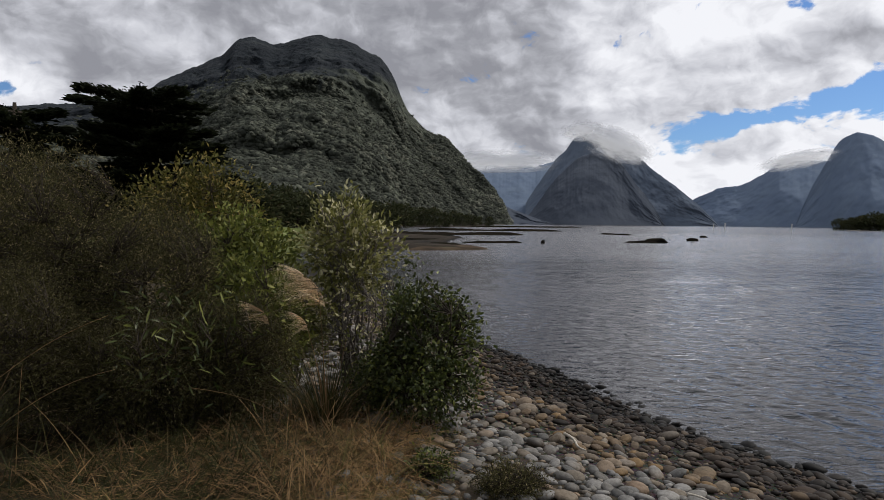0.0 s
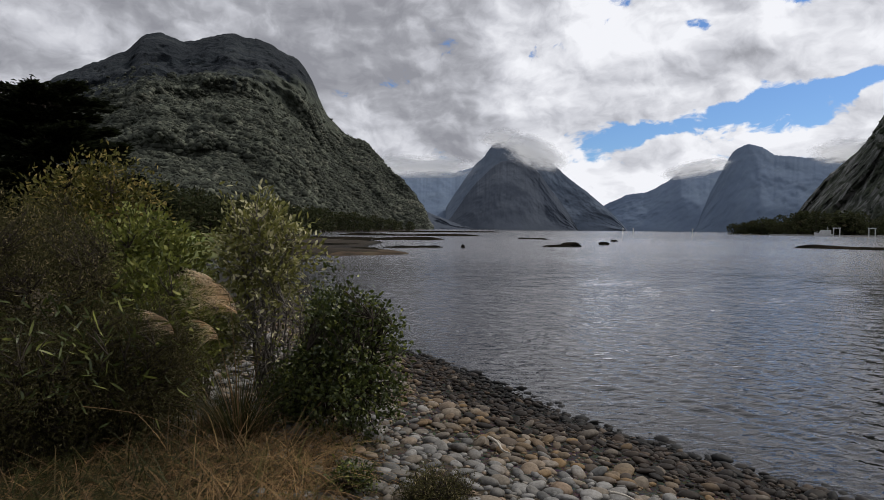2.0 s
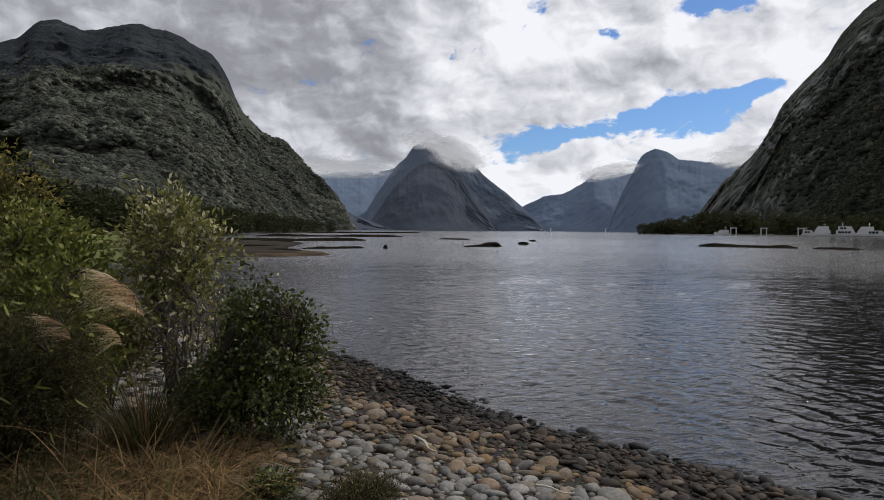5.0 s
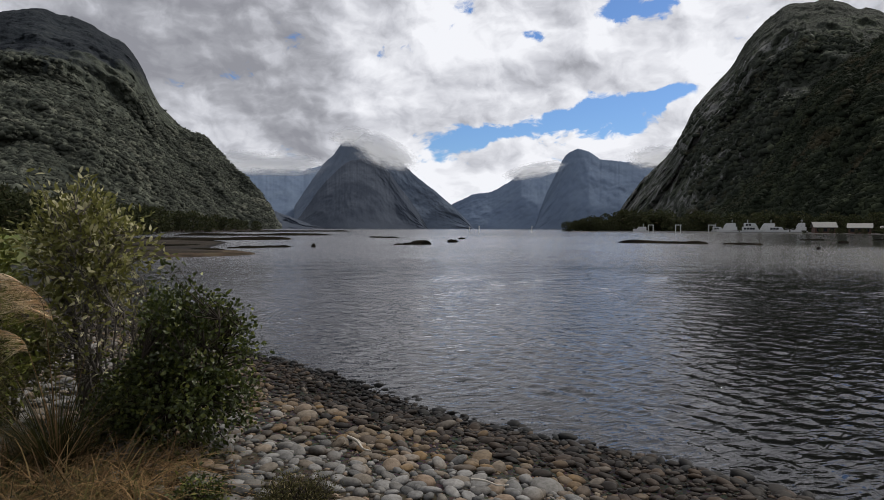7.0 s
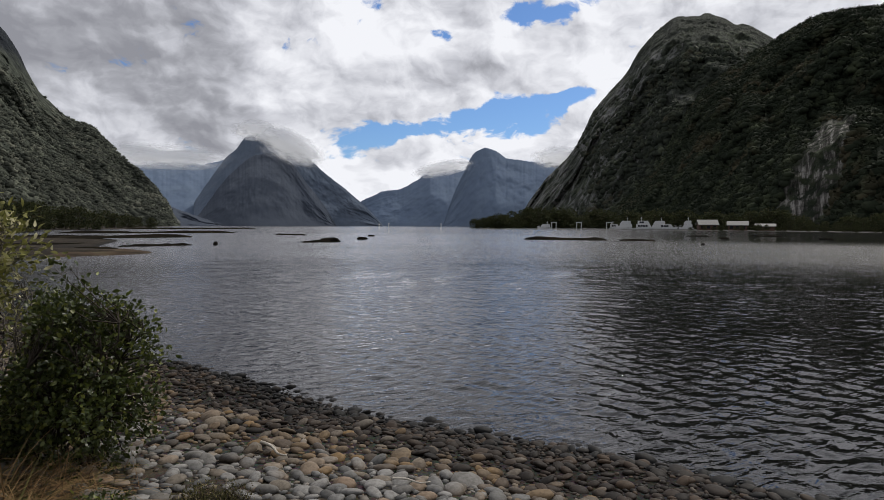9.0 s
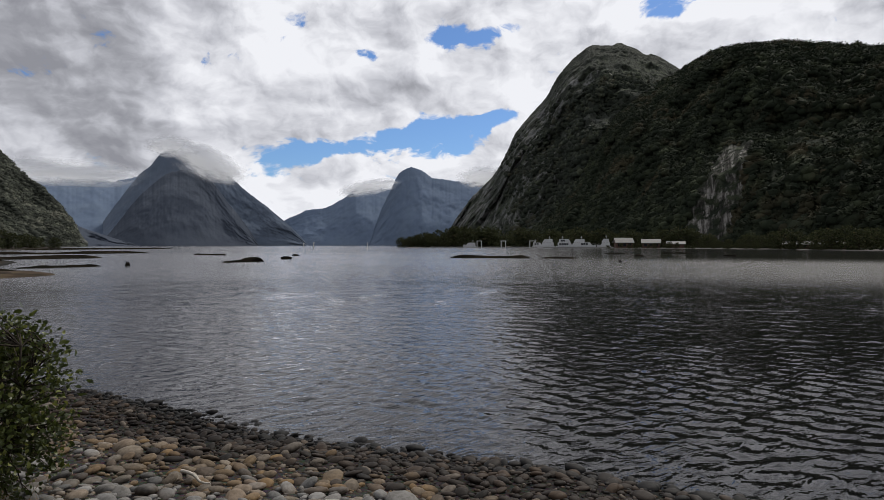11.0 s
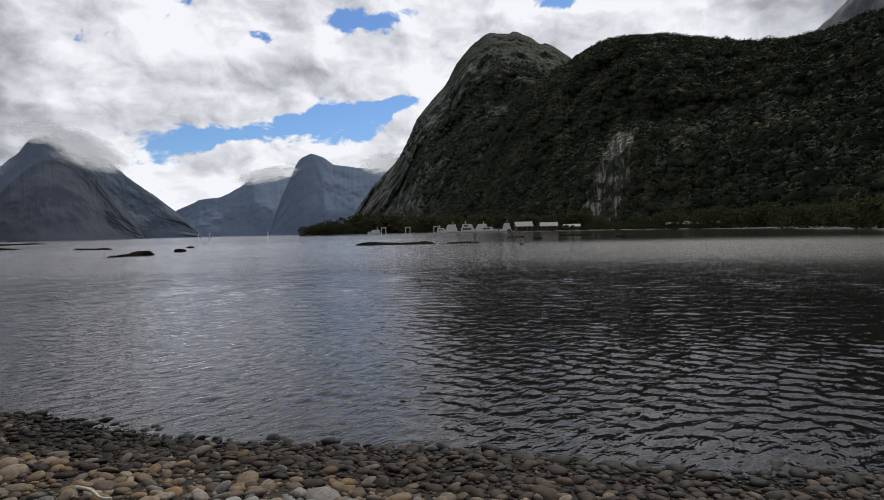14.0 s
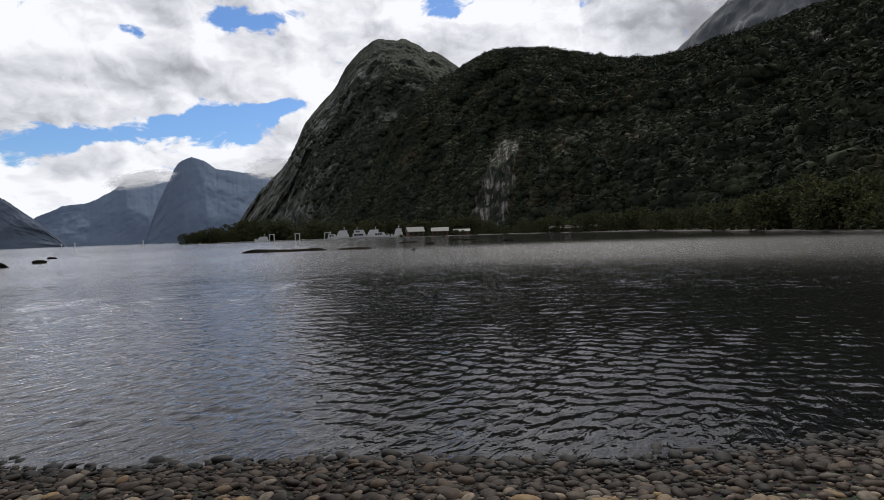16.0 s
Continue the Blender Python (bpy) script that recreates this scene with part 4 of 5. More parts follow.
def toetoe(x, y, height, heads, label):
    """A tall plumed grass: a clump of long blades, and stalks that each carry a drooping feathery head."""
    top = thing("toetoe_grass", label, "plumed grass", (x, y, on_ground(x, y) - 0.02))
    n = 260
    a = rng.uniform(0, 2 * math.pi, n)
    way = unit(np.c_[np.cos(a) * rng.uniform(0.08, 0.5, n), np.sin(a) * rng.uniform(0.08, 0.5, n), np.ones(n)])
    part("foliage", blades_mesh("foliage", np.c_[np.cos(a), np.sin(a), 0 * a] * rng.uniform(0, 0.09, (n, 1)), way, rng.uniform(0.4, 0.95, n) * height * 0.62, rng.uniform(0.004, 0.009, n), rng.uniform(0.15, 0.5, n), GREEN_GRASS, 5), top)
    for dx, dy, h, away, size in heads:
        s = np.linspace(0, 1, 10)[:, None]
        stalk = np.c_[dx * s ** 1.5, dy * s ** 1.5, h * s]
        line = part("stalk", tubes_mesh("stalk", [np.c_[stalk, np.linspace(0.0035, 0.0018, 10)]], STRAW, 4), top)
        u = np.linspace(0, 1, 14)[:, None]
        b = radians(away)
        blow = np.array([math.sin(b), math.cos(b), 0.0])
        # the head leans over downwind, and its hairs stream off it and hang
        axis = stalk[-1] + blow * (size * 0.62 * u ** 1.7) + np.c_[np.zeros((14, 2)), size * (0.95 * u - 0.33 * u ** 2.5)]
        part("rachis", tubes_mesh("rachis", [np.c_[axis, np.linspace(0.0022, 0.0008, 14)]], STRAW, 4), line)
        locks = 24
        k = int(locks * 18 * min(size * 2.5, 1.0)) // locks * locks
        w = np.clip(np.repeat((np.arange(locks) + 0.5) / locks, k // locks) + rng.normal(size=k) * 0.012, 0, 1)
        toss = np.repeat(rng.normal(size=(locks, 3)) * [0.15, 0.15, 0.24], k // locks, axis=0)
        at = np.stack([np.interp(w, u[:, 0], axis[:, i]) for i in range(3)], 1)
        out = unit(rng.normal(size=(k, 3)) * 0.08 + toss + blow + [0, 0, 0.18])
        part("plume", blades_mesh("plume", at, out, size * rng.uniform(0.35, 0.95, k) * (1.15 - 0.6 * w), np.full(k, 0.0030), rng.uniform(0.12, 0.5, k), PLUME, 6), line)
    return top


toetoe(-0.78, 4.05, 1.55, [(-0.01, 0.0, 0.88, -85, 0.39), (-0.04, -0.06, 0.95, -95, 0.25), (-0.36, -0.12, 0.78, -90, 0.2), (-0.10, -0.12, 0.74, -80, 0.18)], "plumed grass clump with windblown buff seed heads")
toetoe(-2.45, 2.95, 1.7, [(-0.05, 0.1, 1.10, 75, 0.16), (-0.08, 0.05, 0.95, 65, 0.2)], "leaning plumed grass with pale heads beside the tea tree")


stalks = thing("dead_stalk_clump", "long dry grass stalks leaning through the dark bushes", "dry grass", (-2.25, 3.25, on_ground(-2.25, 3.25)))
for dx, dy, dz, lx, ly, lz in ((-0.3, 0.0, 0.45, 0.62, 0.2, 0.42), (-0.25, 0.1, 0.25, 0.6, 0.1, 0.3), (0.1, 0.0, 0.05, -0.15, 0.05, 0.5), (0.25, 0.05, 0.0, -0.32, 0.0, 0.42), (0.75, 0.3, 0.42, 0.7, -0.05, -0.22), (-0.1, 0.0, 0.0, 0.05, 0.0, 0.62)):
    u = np.linspace(0, 1, 7)[:, None]
    line = np.array([dx, dy, dz]) + u * [lx, ly, lz] + np.c_[np.zeros((7, 2)), 0.05 * np.sin(3.1 * u)]
    part("stalk", tubes_mesh("stalk", [np.c_[line, np.linspace(0.0022, 0.0010, 7)]], STRAW, 4), stalks)


def tussock(x, y, size, count, mat, label, flop=0.55):
    top = thing("grass_tussock", label, "grass", (x, y, on_ground(x, y) - 0.015), group="grass tussocks on the bank")
    a = rng.uniform(0, 2 * math.pi, count)
    c = rng.uniform(0, 2 * math.pi, count)
    way = unit(np.c_[np.cos(a) * rng.uniform(0.4, 1.5, count) - 0.2, np.sin(a) * rng.uniform(0.4, 1.5, count), rng.uniform(0.25, 1.3, count)])
    root = np.c_[np.cos(c), np.sin(c), 0 * a] * (size * 0.75 * rng.uniform(0, 1, (count, 1)) ** 0.6)
    part("foliage", blades_mesh("foliage", root, way, size * rng.uniform(0.35, 1.3, count), rng.uniform(0.003, 0.0075, count), rng.uniform(0.3, 1.7, count) * flop, mat, 5), top)
    k = count // 3
    fall = unit(np.c_[rng.normal(size=(k, 2)), rng.uniform(0.05, 0.3, k)])
    part("thatch", blades_mesh("thatch", np.c_[rng.normal(size=(k, 2)) * size * 0.4, rng.uniform(0.02, 0.09, k)], fall, size * rng.uniform(0.3, 0.8, k), rng.uniform(0.003, 0.006, k), rng.uniform(0.0, 0.2, k), STRAW, 4), top, "fallen bleached grass stems", kind="stuff")
    return top


for x, y, size, count, mat in ((-0.72, 3.75, 0.55, 790, STRAW), (-0.45, 3.45, 0.42, 586, STRAW), (-0.95, 3.35, 0.48, 663, GREEN_GRASS), (-0.62, 3.05, 0.4, 586, STRAW), (-1.3, 3.6, 0.45, 535, GREEN_GRASS), (-0.30, 3.95, 0.34, 382, STRAW),
                               (-1.25, 3.1, 0.36, 484, GREEN_GRASS), (-1.75, 3.35, 0.42, 535, GREEN_GRASS), (-2.1, 3.2, 0.4, 484, GREEN_GRASS), (-1.65, 2.85, 0.32, 459, GREEN_GRASS), (-0.95, 4.3, 0.5, 459, GREEN_GRASS), (-1.15, 3.95, 0.5, 484, GREEN_GRASS), (-0.25, 3.1, 0.25, 306, STRAW)):
    tussock(x, y, size, count, mat, "dry straw-coloured grass tussock flopping over the bank" if mat is STRAW else "rank olive grass tussock under the bushes")

# loose grass over the bank
n = 7000
gx, gy = rng.uniform(-4.2, 0.15, n), rng.uniform(1.6, 5.2, n)
keep = inland(np.c_[gx, gy]) > 3.0 + 0.5 * rng.uniform(-1, 1, n)
gx, gy = gx[keep], gy[keep]
n = len(gx)
a = rng.uniform(0, 2 * math.pi, n)
for share, mat, label in ((slice(0, n // 4), STRAW, "short dry grass over the bank"), (slice(n // 4, n), GREEN_GRASS, "short green grass over the bank")):
    at = np.c_[gx, gy, ground_height(np.c_[gx, gy]) - 0.005][share]
    k = len(at)
    way = unit(np.c_[np.cos(a), np.sin(a), rng.uniform(0.2, 1.6, n)])[share]
    ob = new("bank_grass", blades_mesh("bank_grass", at, way, rng.uniform(0.07, 0.3, k), rng.uniform(0.002, 0.0045, k), rng.uniform(0.2, 0.9, k), mat, 3))
    tagged(ob, label, "grass", kind="stuff")

# ---- trees behind the shrubs ----


def conifer(bearing, far, height, reach, seed, label, boughs=46, per=260):
    """A wind-flattened conifer: level boughs in layers, each carrying flat sprays."""
    r = np.random.default_rng(seed)
    x, y, _ = polar(bearing, far)
    top = thing("conifer", label, "tree", (x, y, on_ground(x, y) - 0.05), group="conifers behind the shrubs")
    trunk = [(0, 0, 0, 0.38), (0.1, 0, height * 0.35, 0.3), (-0.05, 0.05, height * 0.7, 0.2), (0.05, 0, height * 0.97, 0.07)]
    part("trunk", tubes_mesh("trunk", [trunk], DARK_BARK, 8), top)
    at, way = [], []
    for i in range(boughs):
        v = 0.08 + 0.90 * ((i * 9 // boughs) + r.uniform(0, 0.35)) / 8.3
        a = 2.4 * i + r.uniform(-0.4, 0.4)
        out = reach * r.uniform(0.68, 1.08) * (1.05 - 0.36 * v) * (0.85 + 0.25 * math.sin(2.1 * (i * 9 // boughs) + seed))
        d = np.array([math.cos(a), math.sin(a), 0.0])
        z0 = height * v * 0.93
        s = np.linspace(0, 1, 6)[:, None]
        line = d * out * s + [0, 0, z0] + np.c_[np.zeros((6, 2)), out * (0.05 * s + 0.04 * np.sin(3 * s + i))]
        part("bough", tubes_mesh("bough", [np.c_[line, np.linspace(0.09, 0.02, 6)]], DARK_BARK, 5), top)
        w = r.uniform(0.12, 1.0, per) ** 0.7
        q = np.stack([np.interp(w, s[:, 0], line[:, k]) for k in range(3)], 1)
        side = np.array([-d[1], d[0], 0.0])
        q += side * (r.normal(size=(per, 1)) * out * 0.20 * (1.15 - w[:, None])) + r.normal(size=(per, 3)) * [0.1, 0.1, 0.08]
        at.append(q)
        way.append(unit(d + side * r.normal(size=(per, 1)) * 0.6 + r.normal(size=(per, 3)) * [0.2, 0.2, 0.18] + [0, 0, 0.16]))
    part("foliage", leaves_mesh("foliage", np.concatenate(at), np.concatenate(way), 0.40, 0.15, CONIFER), top)
    return top


conifer(-26.0, 35, 8.1, 5.0, 3, "broad dark flat-topped conifer behind the shrubs", 96, 560)
conifer(-19.3, 38, 4.3, 2.2, 4, "small layered dark conifer beside the lawn", 34, 300)
conifer(-35.5, 34, 6.9, 3.6, 5, "dark flat-topped conifer at the edge of the bush", 44, 420)

broad = [tree("bush_tree", "rounded native tree with dark olive foliage on the shore", h, w, (1.0, 0.62), (WOODS, DARK_BARK), sd, clumps=24, per=36, flat=0.6, trunk=tk) for h, w, sd, tk in ((9.0, 8.5, 11, 0.06), (7.0, 8.5, 12, 0.03), (11.0, 8.5, 13, 0.12))]


def stand(bearing, far, tall, i, group):
    src = broad[i % 3]
    x, y, _ = polar(bearing, far)
    s = tall / (9.0, 7.0, 11.0)[i % 3]
    ob = copy_thing(src, Matrix.Identity(4))
    ob.matrix_basis = Matrix.LocRotScale((x, y, max(on_ground(x, y) - 0.1, 0.0)), Euler((0, 0, 2.4 * i)), (s * rng.uniform(0.9, 1.2), s * rng.uniform(0.9, 1.2), s))
    return tagged(ob, group=group)


i = 0
for b in np.arange(-44, 5.5, 0.9):
    far = np.interp(b, [-44, -20, -8, 0, 5.5], [70, 110, 170, 330, 520]) * rng.uniform(0.9, 1.2)
    rise = np.interp(b, [-44, -24, -17, -8, 0, 5.5], [3.5, 3.6, 3.4, 2.3, 1.5, 0.6]) * rng.uniform(0.7, 1.1)
    stand(b + rng.uniform(-0.3, 0.3), far, far * math.tan(radians(rise)) + 1.3, i, "trees at the foot of the mountain")
    i += 1
for b in np.arange(33.6, 43, 0.36):
    far = np.interp(b, [33.6, 37, 43], [498, 520, 540]) * rng.uniform(0.98, 1.1)
    rise = np.interp(b, [33.6, 35, 37, 39.3, 43], [0.7, 1.05, 1.35, 1.75, 1.4]) * rng.uniform(0.6, 1.1)
    stand(b, far, far * math.tan(radians(rise)) + 1.3, i, "trees on the spit")
    i += 1
for b in np.arange(43.5, 62, 0.75):
    far = np.interp(b, [43, 52, 62], [505, 450, 400]) * rng.uniform(1.0, 1.08)
    stand(b, far, far * math.tan(radians(rng.uniform(0.9, 1.7))) + 1.3, i, "trees behind the wharf")
    i += 1
for b in np.arange(60.5, 100, 0.85):
    far = np.interp(b, [60, 67, 75, 83, 92, 100], [352, 307, 242, 157, 112, 90]) * rng.uniform(1.0, 1.14)
    rise = np.interp(b, [60, 70, 78, 83, 92, 100], [0.7, 1.2, 2.1, 2.6, 3.2, 3.5]) * rng.uniform(0.6, 1.2)
    stand(b, far, far * math.tan(radians(rise)) + 1.2, i, "bushes along the far shore")
    i += 1
for b in np.arange(53.2, 72, 0.8):
    far = np.interp(b, [53, 60, 67, 72], [386, 352, 306, 268])
    stand(b + rng.uniform(-0.25, 0.25), far, rng.uniform(1.6, 3.4), i, "low bushes in front of the buildings")
    i += 1
for ob in broad:
    for o in (*ob.children_recursive, ob):
        bpy.data.objects.remove(o)

# ---- bush on the slopes ----
def crowns(name, label, hill, mat, count, size, lowest, highest, bearings, detail=1, bare=None, loose=520, leaves=12):
    """Tree crowns over part of a mountain's face, as one mass."""
    me = bpy.data.objects[hill].data
    co = np.zeros(len(me.vertices) * 3)
    me.vertices.foreach_get("co", co)
    co = co.reshape(-1, 3)
    b = np.degrees(np.arctan2(co[:, 0], co[:, 1]))
    r = np.hypot(co[:, 0], co[:, 1])
    cols, rows = SHAPE[hill]
    face = np.arange(len(co)) < cols * rows
    ok = np.flatnonzero(face & (co[:, 2] > lowest) & (co[:, 2] < highest) & (b > bearings[0]) & (b < bearings[1]))
    if bare:
        ok = ok[~bare(b[ok], co[ok, 2])]
    # nearer faces are sparser on the plan: choose by area
    wave = np.array([fbm(Vector(q) / 170, 4) for q in co[ok]])
    thin = 1.0 / (1.0 + np.exp((co[ok, 2] + loose * wave - highest * 0.75) / (highest * (0.1 if loose > 300 else 0.05))))
    thin *= np.clip((b[ok] - bearings[0]) / 6.0, 0.02, 1)
    pick = rng.choice(ok, count, p=thin / thin.sum())
    i, j = pick % cols, pick // cols
    i2, j2 = np.clip(i + rng.integers(-1, 2, count), 0, cols - 1), np.clip(j + rng.integers(-1, 2, count), 0, rows - 1)
    f, g = rng.uniform(0, 1, (count, 1)), rng.uniform(0, 1, (count, 1))
    at = co[pick] * (1 - f) + co[j2 * cols + i] * f
    at = at + (co[j * cols + i2] - co[pick]) * g
    bm = bmesh.new()
    bmesh.ops.create_icosphere(bm, subdivisions=detail, radius=1.0)
    base = np.array([v.co for v in bm.verts])
    tri = np.array([[v.index for v in q.verts] for q in bm.faces])
    bm.free()
    s = size * rng.uniform(0.55, 1.35, (count, 1, 1))
    lump = 1 + 0.2 * rng.normal(size=(count, len(base), 1))
    v = at[:, None] + base[None] * lump * s * [1, 1, 0.7] - [0, 0, size * 0.3]
    faces = (np.arange(count) * len(base))[:, None, None] + tri[None]
    # sprays of leaves over each crown
    d = rng.normal(size=(count, leaves, 1, 3))
    d /= np.linalg.norm(d, axis=-1, keepdims=True)
    d[..., 2] = np.abs(d[..., 2]) * 0.9 - 0.1
    corner = rng.normal(size=(count, leaves, 3, 3)) * [0.17, 0.17, 0.13]
    spray = at[:, None, None] + (d * 0.95 + corner) * s[:, :, None]
    v = np.concatenate([v.reshape(-1, 3), spray.reshape(-1, 3)])
    faces = np.concatenate([faces.reshape(-1, 3), np.arange(count * len(base), len(v)).reshape(-1, 3)])
    ob = new(name, mesh_of(name, v, faces, mat, True))
    return tagged(ob, label, "forest", kind="stuff")


def canopy_look(dark, light, rust, wide):
    def make(n, p):
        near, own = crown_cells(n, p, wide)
        # colour falls off from each cell's middle: painted shade around the crowns
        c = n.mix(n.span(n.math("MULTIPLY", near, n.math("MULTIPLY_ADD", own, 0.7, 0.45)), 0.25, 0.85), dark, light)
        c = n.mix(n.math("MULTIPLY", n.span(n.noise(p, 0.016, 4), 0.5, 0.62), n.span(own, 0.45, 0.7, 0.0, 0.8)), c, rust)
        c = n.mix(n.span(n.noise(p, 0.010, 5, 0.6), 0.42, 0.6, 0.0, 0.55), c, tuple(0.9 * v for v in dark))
        return c, n.noise(p, 0.8, 5, 0.65), 0.5, 0.5
    return make


SCAR = lambda b, z: (abs(b - (60.9 + z * 0.038)) < (2.1 - z * 0.010) * (z < 84)) | (abs(b + 0.03 * z - 93.6) < 0.6 * (z > 112) * (z < 168))
# canopy of the shaded hill, its shade kept in the dark colours
bush = material("shaded_canopy", canopy_look((0.018, 0.023, 0.015), (0.048, 0.057, 0.033), (0.060, 0.050, 0.031), 11.0), 0.95, 0.05)
# paler bush: haze on the tall mountain put into the canopy colour
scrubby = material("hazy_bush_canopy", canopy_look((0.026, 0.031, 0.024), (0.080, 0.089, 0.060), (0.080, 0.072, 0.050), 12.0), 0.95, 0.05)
# lighter copy for the sunlit slope, the light put into its colour
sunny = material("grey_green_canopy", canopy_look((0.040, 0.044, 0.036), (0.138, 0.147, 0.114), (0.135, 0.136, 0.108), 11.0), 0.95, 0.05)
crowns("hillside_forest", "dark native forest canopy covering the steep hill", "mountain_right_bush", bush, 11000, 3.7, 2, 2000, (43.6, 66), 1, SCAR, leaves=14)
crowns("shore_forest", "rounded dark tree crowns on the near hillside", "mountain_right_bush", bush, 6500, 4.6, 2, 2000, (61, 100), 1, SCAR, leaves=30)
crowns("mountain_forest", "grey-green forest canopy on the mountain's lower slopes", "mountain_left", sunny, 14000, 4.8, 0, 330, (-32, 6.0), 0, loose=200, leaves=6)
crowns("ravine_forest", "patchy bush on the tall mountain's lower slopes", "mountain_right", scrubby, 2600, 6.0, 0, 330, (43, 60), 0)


# ---- bars and rocks in the water ----
def bar(name, label, ends, wide, high, seed, category="gravel bar", mat=None):
    """A low uneven mound between two places on the plan."""
    (x0, y0), (x1, y1) = ends
    long = math.hypot(x1 - x0, y1 - y0)
    rows, cols, verts = 9, max(40, int(long / wide * 6)), []
    ux, uy = (x1 - x0) / long, (y1 - y0) / long
    for j in range(rows):
        v = 2 * j / (rows - 1) - 1
        for i in range(cols):
            u = i / (cols - 1)
            shape = math.sin(math.pi * u) ** 0.5
            k = 0.75 + 0.9 * fbm(Vector((u * long / wide * 0.9 + seed, v * 0.6, seed)), 4)
            w = v * wide / 2 * shape * (0.7 + 0.5 * k)
            z = high * (0.35 + 0.65 * max(k, 0.1)) * min(1.0, 1.6 * shape) * (1 - abs(v) ** 3) - 0.15 + 0.12 * high * fbm(Vector((u * long * 0.9, v * 2, seed)), 3)
            verts.append((x0 + ux * u * long - uy * w, y0 + uy * u * long + ux * w, z))
    return tagged(new(name, mesh_of(name, verts, grid_faces(rows, cols), mat or MAT["bar"])), label, category)


bar("gravel_bar", "brown weedy gravel spit reaching into the shallows", ((-9, 50), (4.2, 52.0)), 10.0, 0.5, 1, mat=MAT["flat"])
bar("gravel_bar", "dark weedy gravel ridge along the spit", ((-7, 57), (2.4, 58.5)), 2.5, 0.45, 11)
bar("gravel_bar", "dark weedy gravel ridge across the flats", ((-13, 72), (1.0, 74)), 4.0, 0.5, 12)
bar("gravel_bar", "dark weedy gravel ridge at the back of the flats", ((-20, 92), (3.5, 96)), 5.0, 0.5, 13)
bar("gravel_bar", "low dark gravel bar awash off the spit", ((2, 66), (9.5, 68.5)), 1.6, 0.4, 2)
bar("gravel_bar", "long thin gravel bar awash on the flats", ((-12, 108), (16, 115)), 9, 0.7, 3)
bar("gravel_bar", "far thin gravel bar at the river mouth", ((-8, 175), (36, 177)), 12, 0.8, 4)
bar("gravel_bar", "distant gravel bar below the mountain", ((12, 330), (92, 392)), 18, 1.0, 5)
bar("gravel_bar", "dark low gravel bar lying in the bay", ((61.0, 78.2), (69.4, 67.2)), 5.0, 0.62, 6)
bar("gravel_bar", "small dark gravel bar lying in the bay", ((69.6, 65.6), (72.9, 61.0)), 2.6, 0.5, 7)
for k, (b0, b1, far) in enumerate(((52.5, 54.5, 150), (57.5, 60.2, 165), (62.5, 63.6, 128), (55.2, 56.0, 122))):
    bar("gravel_bar", "sliver of dark gravel awash off the landing", (polar(b0, far)[:2], polar(b1, far)[:2]), 1.6, 0.42, 20 + k)
bar("gravel_bar", "dark gravel awash beside the boulder", ((22.6, 73.8), (27.4, 75.3)), 1.6, 0.45, 8)
bar("gravel_bar", "sliver of gravel awash in the fiord", ((35.8, 136), (40, 126)), 2.0, 0.5, 9)
for x, y, s, hh in ((27.0, 75.6, 1.5, 0.5), (11.45, 67.8, 0.25, 0.35), (36.0, 86, 0.8, 0.4), (62.4, 45.6, 0.3, 0.2), (49, 112, 0.7, 0.3)):
    bm = bmesh.new()
    bmesh.ops.create_icosphere(bm, subdivisions=3, radius=1.0)
    for v in bm.verts:
        v.co *= 1 + 0.55 * fbm(v.co * 1.3 + Vector((x, y, 0)), 4)
        v.co = Vector((v.co.x * s, v.co.y * s * 0.6, v.co.z * hh))
    me = bpy.data.meshes.new("boulder")
    bm.to_mesh(me)
    bm.free()
    me.materials.append(MAT["bar"])
    me.polygons.foreach_set("use_smooth", [True] * len(me.polygons))
    ob = tagged(new("boulder", me), "dark weedy boulder standing in the shallow water", "rock", group="boulders in the bay")
    ob.location = (x, y, 0.05)

# ---- the landing place on the far shore ----
def plain(name, colour, rough=0.6, vary=0.25):
    return material(name, lambda n, p: n.mix(n.math("MULTIPLY", n.noise(p, 1.3, 5), vary), colour, tuple(0.4 * c for c in colour)), rough, 0.35)


WHITE, HULL, GLASS = plain("white_boat_paint", (0.54, 0.55, 0.56), 0.4, 0.5), plain("blue_grey_hull", (0.16, 0.2, 0.26), 0.4), plain("dark_window", (0.02, 0.025, 0.03), 0.1)
ROOF, WALL, STEEL, CONCRETE = plain("pale_iron_roof", (0.24, 0.236, 0.224), 0.75, 0.7), plain("red_brown_wall", (0.09, 0.05, 0.038), 0.8), plain("galvanised_steel", (0.42, 0.43, 0.42), 0.5), plain("weathered_concrete", (0.26, 0.26, 0.25), 0.9, 0.6)


def box(bm, x0, y0, z0, x1, y1, z1, slope=0.0):
    """A box from corner to corner, its top drawn in by slope at the +x end."""
    c = [(x0, y0, z0), (x1, y0, z0), (x1, y1, z0), (x0, y1, z0), (x0, y0, z1), (x1 - slope, y0, z1), (x1 - slope, y1, z1), (x0, y1, z1)]
    v = [bm.verts.new(q) for q in c]
    for f in ((3, 2, 1, 0), (4, 5, 6, 7), (0, 1, 5, 4), (1, 2, 6, 5), (2, 3, 7, 6), (3, 0, 4, 7)):
        bm.faces.new([v[i] for i in f])


def solid(name, boxes, mat, parent, label="", bevel=0.04):
    bm = bmesh.new()
    for q in boxes:
        box(bm, *q)
    if bevel:
        bmesh.ops.bevel(bm, geom=bm.edges[:], offset=bevel, segments=1, affect="EDGES")
    me = bpy.data.meshes.new(name)
    bm.to_mesh(me)
    bm.free()
    me.materials.append(mat)
    return part(name, me, parent, label)


